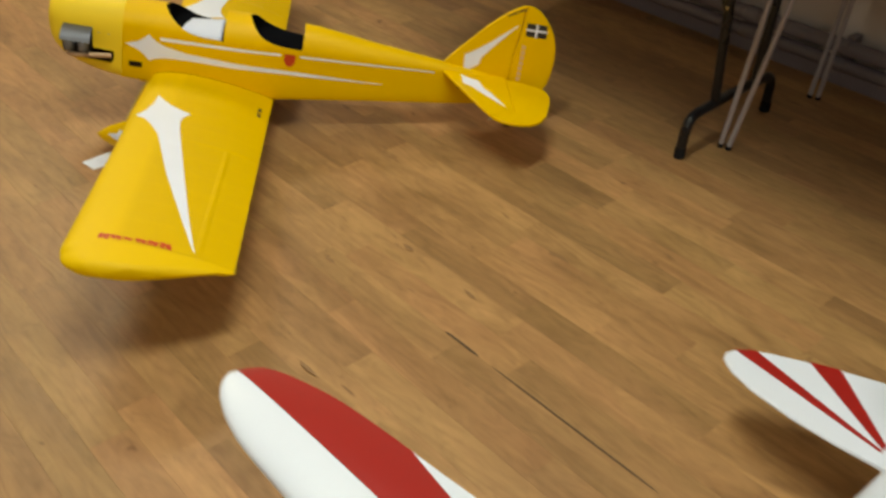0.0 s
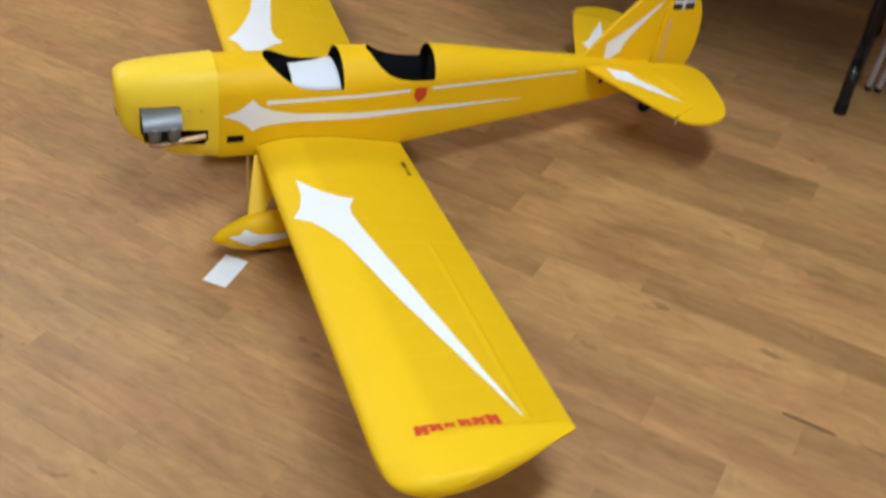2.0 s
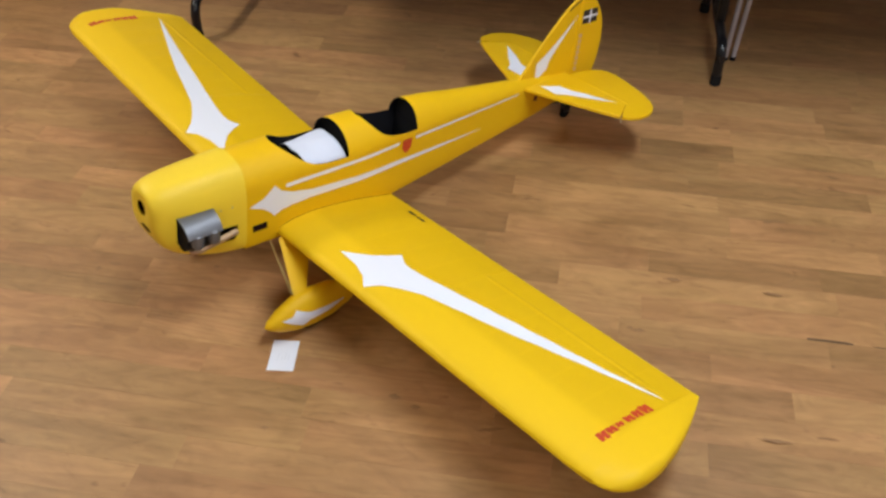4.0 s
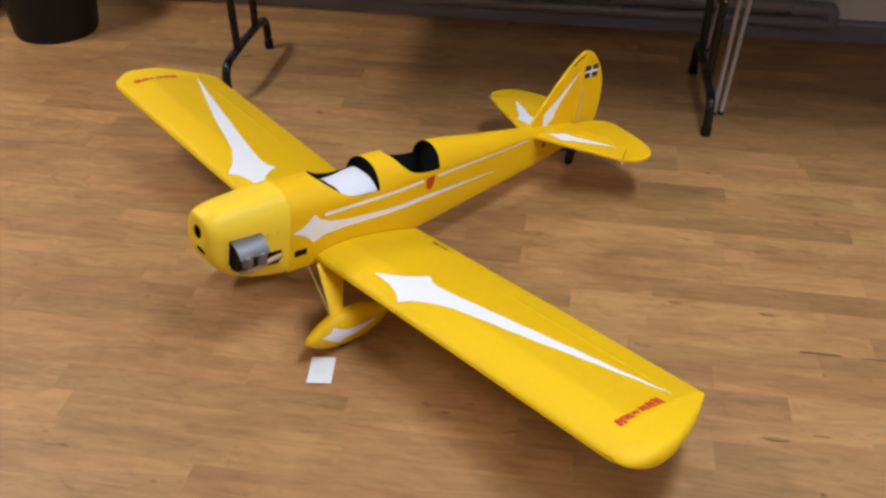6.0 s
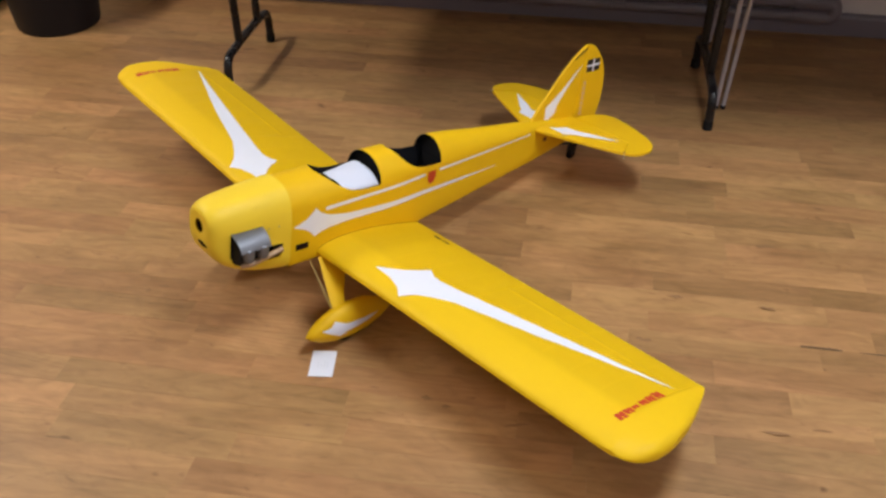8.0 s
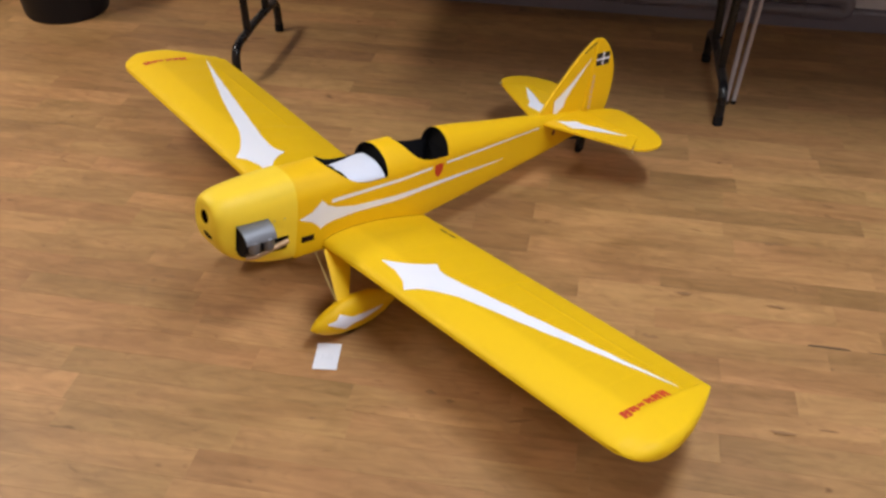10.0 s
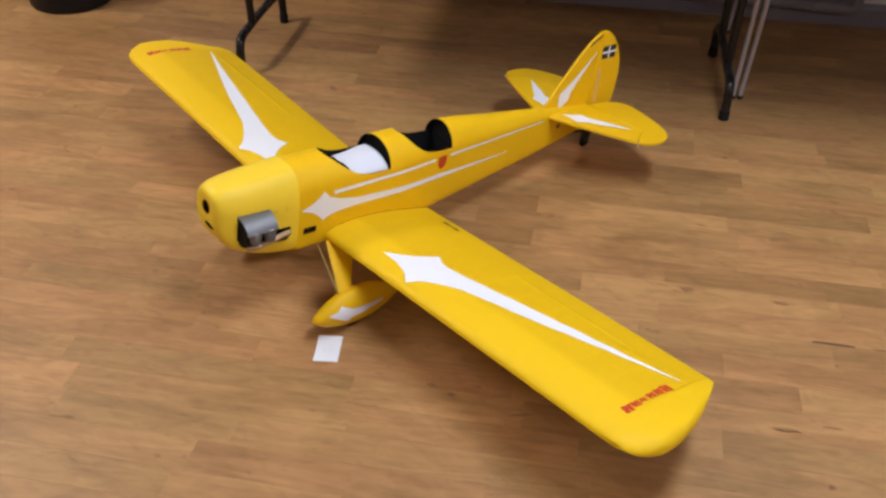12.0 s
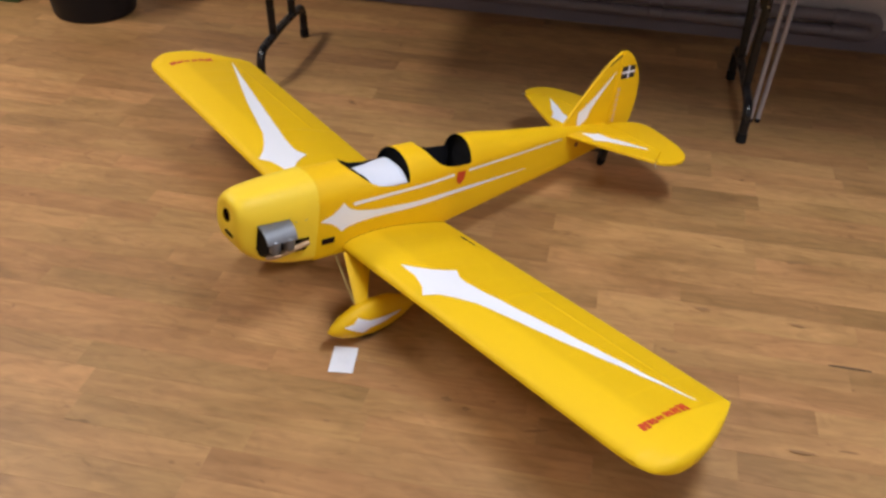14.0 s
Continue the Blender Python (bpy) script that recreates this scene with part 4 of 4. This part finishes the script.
undercarriage(-1)
undercarriage(1)
tz = ground_z(1.289, 0)
part("tail_spring", tube(bent([(1.20, 0, -0.072), (1.25, 0, -0.080), (1.284, 0, tz + 0.05)], 0.02), 0.004, 10), BLACK_STEEL, plane)
part("tail_fork", box(1.276, 1.300, -0.0095, 0.0095, tz + 0.020, tz + 0.062, 0.003), BLACK_STEEL, plane)
part("tail_wheel", lathe([(0.005, -0.0055), (0.014, -0.006), (0.0175, -0.0035), (0.018, 0.0), (0.0175, 0.0035), (0.014, 0.006), (0.005, 0.0055)], 28, pose(1.289, 0, tz + 0.018) @ pose(0, 0, 0, 90)), RUBBER, plane, "black tail wheel")


# ---- sheet of paper in the front cockpit ----
def cockpit_sheet():
    t = thing("paper_sheet", "white sheet of paper bowed down into the front cockpit", "paper", PLANE.copy())

    def on_sheet(x, v, up=0.0):
        """The sheet rests on the cockpit rims and bows up between them."""
        s, c = lerp_table(SHOULDER, x), smooth_table(CROWN, x)
        rim = smooth_table(PITS[0], x) - 0.001
        wide = half_width(x) * math.cos(math.asin(max(0.0, min(1.0, (rim - s) / (c - s))))) - 0.0015
        # the front far corner has slipped down inside the cockpit
        sink = 0.019 * max(0.0, 1 - (x - 0.349) / 0.104) ** 1.3 * min(1.0, 0.9 * (v + 1)) ** 0.8
        return v * (wide - 0.007 * (v > 0) * v), rim + max(0.003, 0.0355 - rim) * (1 - v * v) ** 0.8 + 0.0012 * math.sin(5 * v + 80 * x) * (1 - v * v) - sink + up

    bm = bmesh.new()
    lines = []
    for i in range(13):
        row = []
        for j in range(19):
            v = -1 + 2 * j / 18
            x0 = 0.357 + 0.008 * v
            x = x0 + (0.453 - x0) * i / 12
            y, z = on_sheet(x, v)
            row.append(bm.verts.new((x, y, z)))
        lines.append(row)
    for a, b in zip(lines, lines[1:]):
        for j in range(18):
            bm.faces.new((a[j], a[j + 1], b[j + 1], b[j]))
    ob = part("sheet", bm, PAPER, t, "", 60)
    so = ob.modifiers.new("thickness", "SOLIDIFY")
    so.thickness = 0.0004
    for i in range(3):
        x = 0.392 + i * 0.012
        part("print_line", strip(lambda v: x, lambda v: x + 0.0022, span(-0.2, 0.05 + 0.05 * (i % 2), 6), 1, lambda v, w: (w, *on_sheet(w, v, 0.0006))), INK, t, "faint grey print")


cockpit_sheet()


# ---- red and white model aeroplane: nose towards -y ----
RED = pose(-0.455, 0.86, 0.0, 0, 0, 0)
red_plane = thing("model_aeroplane", "white high-wing model aeroplane with red sunburst wing tips", "model aeroplane", RED)


def build_red_model():
    t = red_plane
    body = []
    for y, w, z0, z1 in ((-0.36, 0.025, 0.20, 0.28), (-0.34, 0.045, 0.17, 0.31), (-0.2, 0.058, 0.15, 0.335), (0.0, 0.060, 0.14, 0.345), (0.16, 0.055, 0.135, 0.33), (0.5, 0.064, 0.118, 0.24), (0.80, 0.064, 0.10, 0.185), (0.93, 0.03, 0.11, 0.165), (1.0, 0.008, 0.12, 0.158)):
        mid, h = (z0 + z1) / 2, (z1 - z0) / 2
        body.append([(w * math.copysign(abs(math.cos(a)) ** 0.55, math.cos(a)), y, mid + h * math.copysign(abs(math.sin(a)) ** 0.55, math.sin(a))) for a in [2 * math.pi * i / 32 for i in range(32)]])
    part("fuselage", loft(body), WHITE_MODEL, t)

    le = [(0.0, -0.062), (0.455, -0.063), (0.553, -0.061), (0.607, -0.052), (0.652, -0.034), (0.668, -0.020), (0.676, -0.006)]
    te = [(0.0, 0.130), (0.304, 0.114), (0.353, 0.107), (0.421, 0.099), (0.495, 0.089), (0.545, 0.080), (0.590, 0.067), (0.632, 0.051), (0.660, 0.033), (0.672, 0.012), (0.676, -0.002)]

    def top(s, y):
        a, b = smooth_table(le, s), smooth_table(te, s)
        u = max(0.0, min(1.0, (y - a) / max(1e-4, b - a)))
        return 0.385 + 0.02 * s / 0.676 + (b - a) * 0.115 * 3.1 * math.sqrt(u) * (1 - u) * 0.8

    def low(s, y):
        return 0.385 + 0.02 * s / 0.676 - 0.0015

    for sg in (-1, 1):
        rings = []
        for s in span(0.0, 0.60, 20) + [0.615, 0.63, 0.642, 0.652, 0.66, 0.666, 0.671, 0.674, 0.676]:
            a, b = smooth_table(le, s), smooth_table(te, s)
            ys = [a + (b - a) * (1 - math.cos(math.pi * i / 16)) / 2 for i in range(17)]
            rings.append([(sg * s, y, top(s, y)) for y in ys] + [(sg * s, y, low(s, y)) for y in ys[::-1]])
        w = part("wing", loft(rings), WHITE_MODEL, t, "", 35)

        def lay(s, y, k=sg):
            return (k * s, y, top(s, y) + 0.0009)

        # a broad red stripe fanning out from the root to the tip
        part("red_stripe", strip(lambda s: 0.0045 + 0.027 * (0.669 - s), lambda s: min(smooth_table(te, s) - 0.0004, 0.0975 - 0.155 * (0.417 - s) if s < 0.417 else 1.0), span(0.10, 0.669, 50), 8, lay), RED_FILM, w, "red sunburst stripe")
    # tailplane
    for sg in (-1, 1):
        def to_half(a, b, h, k=sg):
            return (k * b, a, 0.152 + h)

        hs = part("tailplane", plate([(0.81, 0.0), (0.808, 0.08), (0.801, 0.144), (0.798, 0.226), (0.805, 0.308), (0.819, 0.358), (0.838, 0.387), (0.856, 0.394), (0.874, 0.388), (0.898, 0.366), (0.922, 0.333), (0.947, 0.289), (0.98, 0.228), (1.01, 0.163), (1.025, 0.08), (1.03, 0.0)], 0.009, to_half, 0.003), WHITE_MODEL, t)
        for pts in ([(0.840, 0.085), (0.873, 0.3875), (0.902, 0.3595), (0.846, 0.085)], [(0.848, 0.085), (0.953, 0.279), (0.978, 0.229), (0.862, 0.085)]):
            flat_film("red_stripe", pts, lambda a, b, k=sg: (k * b, a, 0.1571), RED_FILM, hs, "red sunburst stripe")

    def to_up(a, b, h):
        return (h, a, b)

    part("fin", plate([(0.80, 0.150), (0.86, 0.26), (0.91, 0.315), (0.95, 0.33), (0.985, 0.31), (1.005, 0.24), (1.0, 0.15), (0.94, 0.12), (0.90, 0.13)], 0.009, to_up, 0.003), WHITE_MODEL, t)
    for sg in (-1, 1):
        for y in (-0.05, 0.09):
            part("cabane_strut", tube([(sg * 0.045, y, 0.325), (sg * 0.06, y, 0.395)], 0.004, 8), STEEL, t)
        part("wheel", lathe([(0.01, -0.012), (0.034, -0.013), (0.042, -0.008), (0.044, 0.0), (0.042, 0.008), (0.034, 0.013), (0.01, 0.012)], 32, pose(sg * 0.15, -0.16, 0.044) @ pose(0, 0, 0, 0, 90)), RUBBER, t, "black rubber wheel")
        part("undercarriage_leg", tube(bent([(sg * 0.03, -0.14, 0.16), (sg * 0.13, -0.16, 0.05), (sg * 0.15, -0.16, 0.044)], 0.02), 0.005, 10), STEEL, t)
    part("tail_skid", tube(bent([(0, 0.88, 0.118), (0, 0.93, 0.06), (0, 0.955, 0.003)], 0.02), 0.003, 8), STEEL, t)


build_red_model()


# ---- floor strips ----
PITCH, ROW0 = 0.0792, 1.475
# end joints that show clearly, by row of strips counted from the open joint
ENDS = {-8: [-2.626], -7: [-2.96], -6: [-2.338], -5: [-3.024], -4: [-2.60], -3: [-2.775, -1.394], -2: [-1.553], 1: [-1.266], 3: [-1.147], 5: [-3.363, -1.513], 6: [-1.585], 8: [-1.71, -1.46], 11: [-1.22]}


def strip_shape(width=PITCH, gap=0.00008, bev=0.0002):
    """One strip of unit length: a flat board with eased edges."""
    x, y = 0.5 - gap, width / 2 - gap
    v = [(-x, -y, -0.006), (x, -y, -0.006), (x, y, -0.006), (-x, y, -0.006), (-x, -y, -bev), (x, -y, -bev), (x, y, -bev), (-x, y, -bev),
         (-x + bev, -y + bev, 0), (x - bev, -y + bev, 0), (x - bev, y - bev, 0), (-x + bev, y - bev, 0)]
    f = [(0, 1, 5, 4), (1, 2, 6, 5), (2, 3, 7, 6), (3, 0, 4, 7), (4, 5, 9, 8), (5, 6, 10, 9), (6, 7, 11, 10), (7, 4, 8, 11), (8, 9, 10, 11)]
    return v, f


def row_cuts(row, rng):
    """The places where one row of strips is cut: the known ends, filled up with strips of 0.34 to 0.78 m."""
    known = sorted(ENDS.get(row, [rng.uniform(-2.6, -1.9)]))
    cuts = list(known)
    while cuts[0] > WX0:
        cuts.insert(0, cuts[0] - rng.uniform(0.34, 0.78))
    while cuts[-1] < WX1:
        cuts.append(cuts[-1] + rng.uniform(0.34, 0.78))
    for a, b in zip(known, known[1:]):
        k = max(1, round((b - a) / 0.56))
        cuts += [a + (b - a) * (i + rng.uniform(-0.2, 0.2)) / k for i in range(1, k)]
    cuts.sort()
    return cuts


def lay_floor():
    rng = random.Random(11)
    shape, quads = strip_shape()
    shared = bpy.data.meshes.new("plank")
    shared.from_pydata(shape, [], quads)
    shared.materials.append(FLOOR_WOOD)
    verts, faces = [], []
    count = 0
    for row in range(-82, 24):
        y = ROW0 + (row + 0.5) * PITCH
        cuts = row_cuts(row, rng)
        for a, b in zip(cuts, cuts[1:]):
            cx, length = (a + b) / 2, b - a
            if -3.95 < cx < -0.45 and 0.20 < y < 2.80 and count < 300:
                ob = new("plank", shared)
                ob.location, ob.scale = (cx, y, 0.0), (length, 1, 1)
                ob.parent = floor_ob
                count += 1
            else:
                k = len(verts)
                verts += [(p * length + cx, q + y, r) for p, q, r in shape]
                faces += [tuple(i + k for i in q) for q in quads]
    me = bpy.data.meshes.new("planks")
    me.from_pydata(verts, [], faces)
    me.materials.append(FLOOR_WOOD)
    ob = new("planks", me)
    ob.parent = floor_ob
    tagged(ob, "oak-look floor strips", kind="stuff")


lay_floor()


# ---- knots, scuffs and one open joint in the floor ----
KNOT = mat("brown_knot", (0.245, 0.13, 0.055), 0.6, 0, 0.35, 120)
JOINT = mat("open_joint_dirt", (0.105, 0.06, 0.03), 0.8, 0, 0.25, 60)


def knot(x, y, a, b, turn, lift):
    rng = random.Random(int(1000 * (x + 2 * y)))
    bm = bmesh.new()
    ring = []
    for i in range(22):
        t = 2 * math.pi * i / 22
        k = 0.70 + 0.5 * rng.random()
        # drawn out to tails along the grain
        ring.append(bm.verts.new((a * k * 1.35 * math.cos(t), b * k * math.sin(t) * (1 - 0.75 * math.cos(t) ** 2) * 1.25, 0.0)))
    bm.faces.new(ring)
    ob = part("knot", bm, KNOT, floor_ob, "", 0)
    ob.matrix_world = pose(x, y, lift, 0, 0, turn)


KNOTS = ((-2.421, 1.043, 0.006, 0.004, 10), (-1.376, 1.873, 0.026, 0.0065, 0), (-1.395, 1.868, 0.010, 0.007, 0), (-1.704, 1.437, 0.013, 0.005, 8), (-1.722, 1.441, 0.007, 0.004, 0), (-1.66, 1.36, 0.012, 0.004, 0),
         (-2.947, 1.416, 0.006, 0.006, 20), (-2.915, 1.438, 0.016, 0.005, -4), (-2.678, 1.470, 0.007, 0.005, 0), (-2.186, 1.162, 0.010, 0.006, 0), (-2.139, 1.143, 0.009, 0.005, 5),
         (-1.982, 1.115, 0.022, 0.0035, 14), (-1.629, 1.612, 0.016, 0.006, 0), (-1.212, 2.083, 0.016, 0.0045, -6), (-1.405, 1.602, 0.020, 0.004, -5), (-1.436, 1.183, 0.026, 0.004, 0), (-3.676, 2.068, 0.012, 0.006, 0))
for i, (kx, ky, ka, kb, kt) in enumerate(KNOTS):
    knot(kx, ky, ka, kb, kt, 0.0006 + 0.0002 * i)
part("open_joint", tube([(-1.345, 1.4765, -0.0016), (-1.325, 1.4765, -0.0003), (-1.27, 1.4765, -0.0003), (-1.25, 1.4765, -0.0020)], 0.0031, 8), JOINT, floor_ob)
part("open_joint", tube([(-1.21, 1.4765, -0.0024), (-1.12, 1.476, -0.0005), (-0.95, 1.4755, -0.0002), (-0.85, 1.4754, -0.0006), (-0.79, 1.4752, -0.0022)], 0.0026, 8), JOINT, floor_ob)
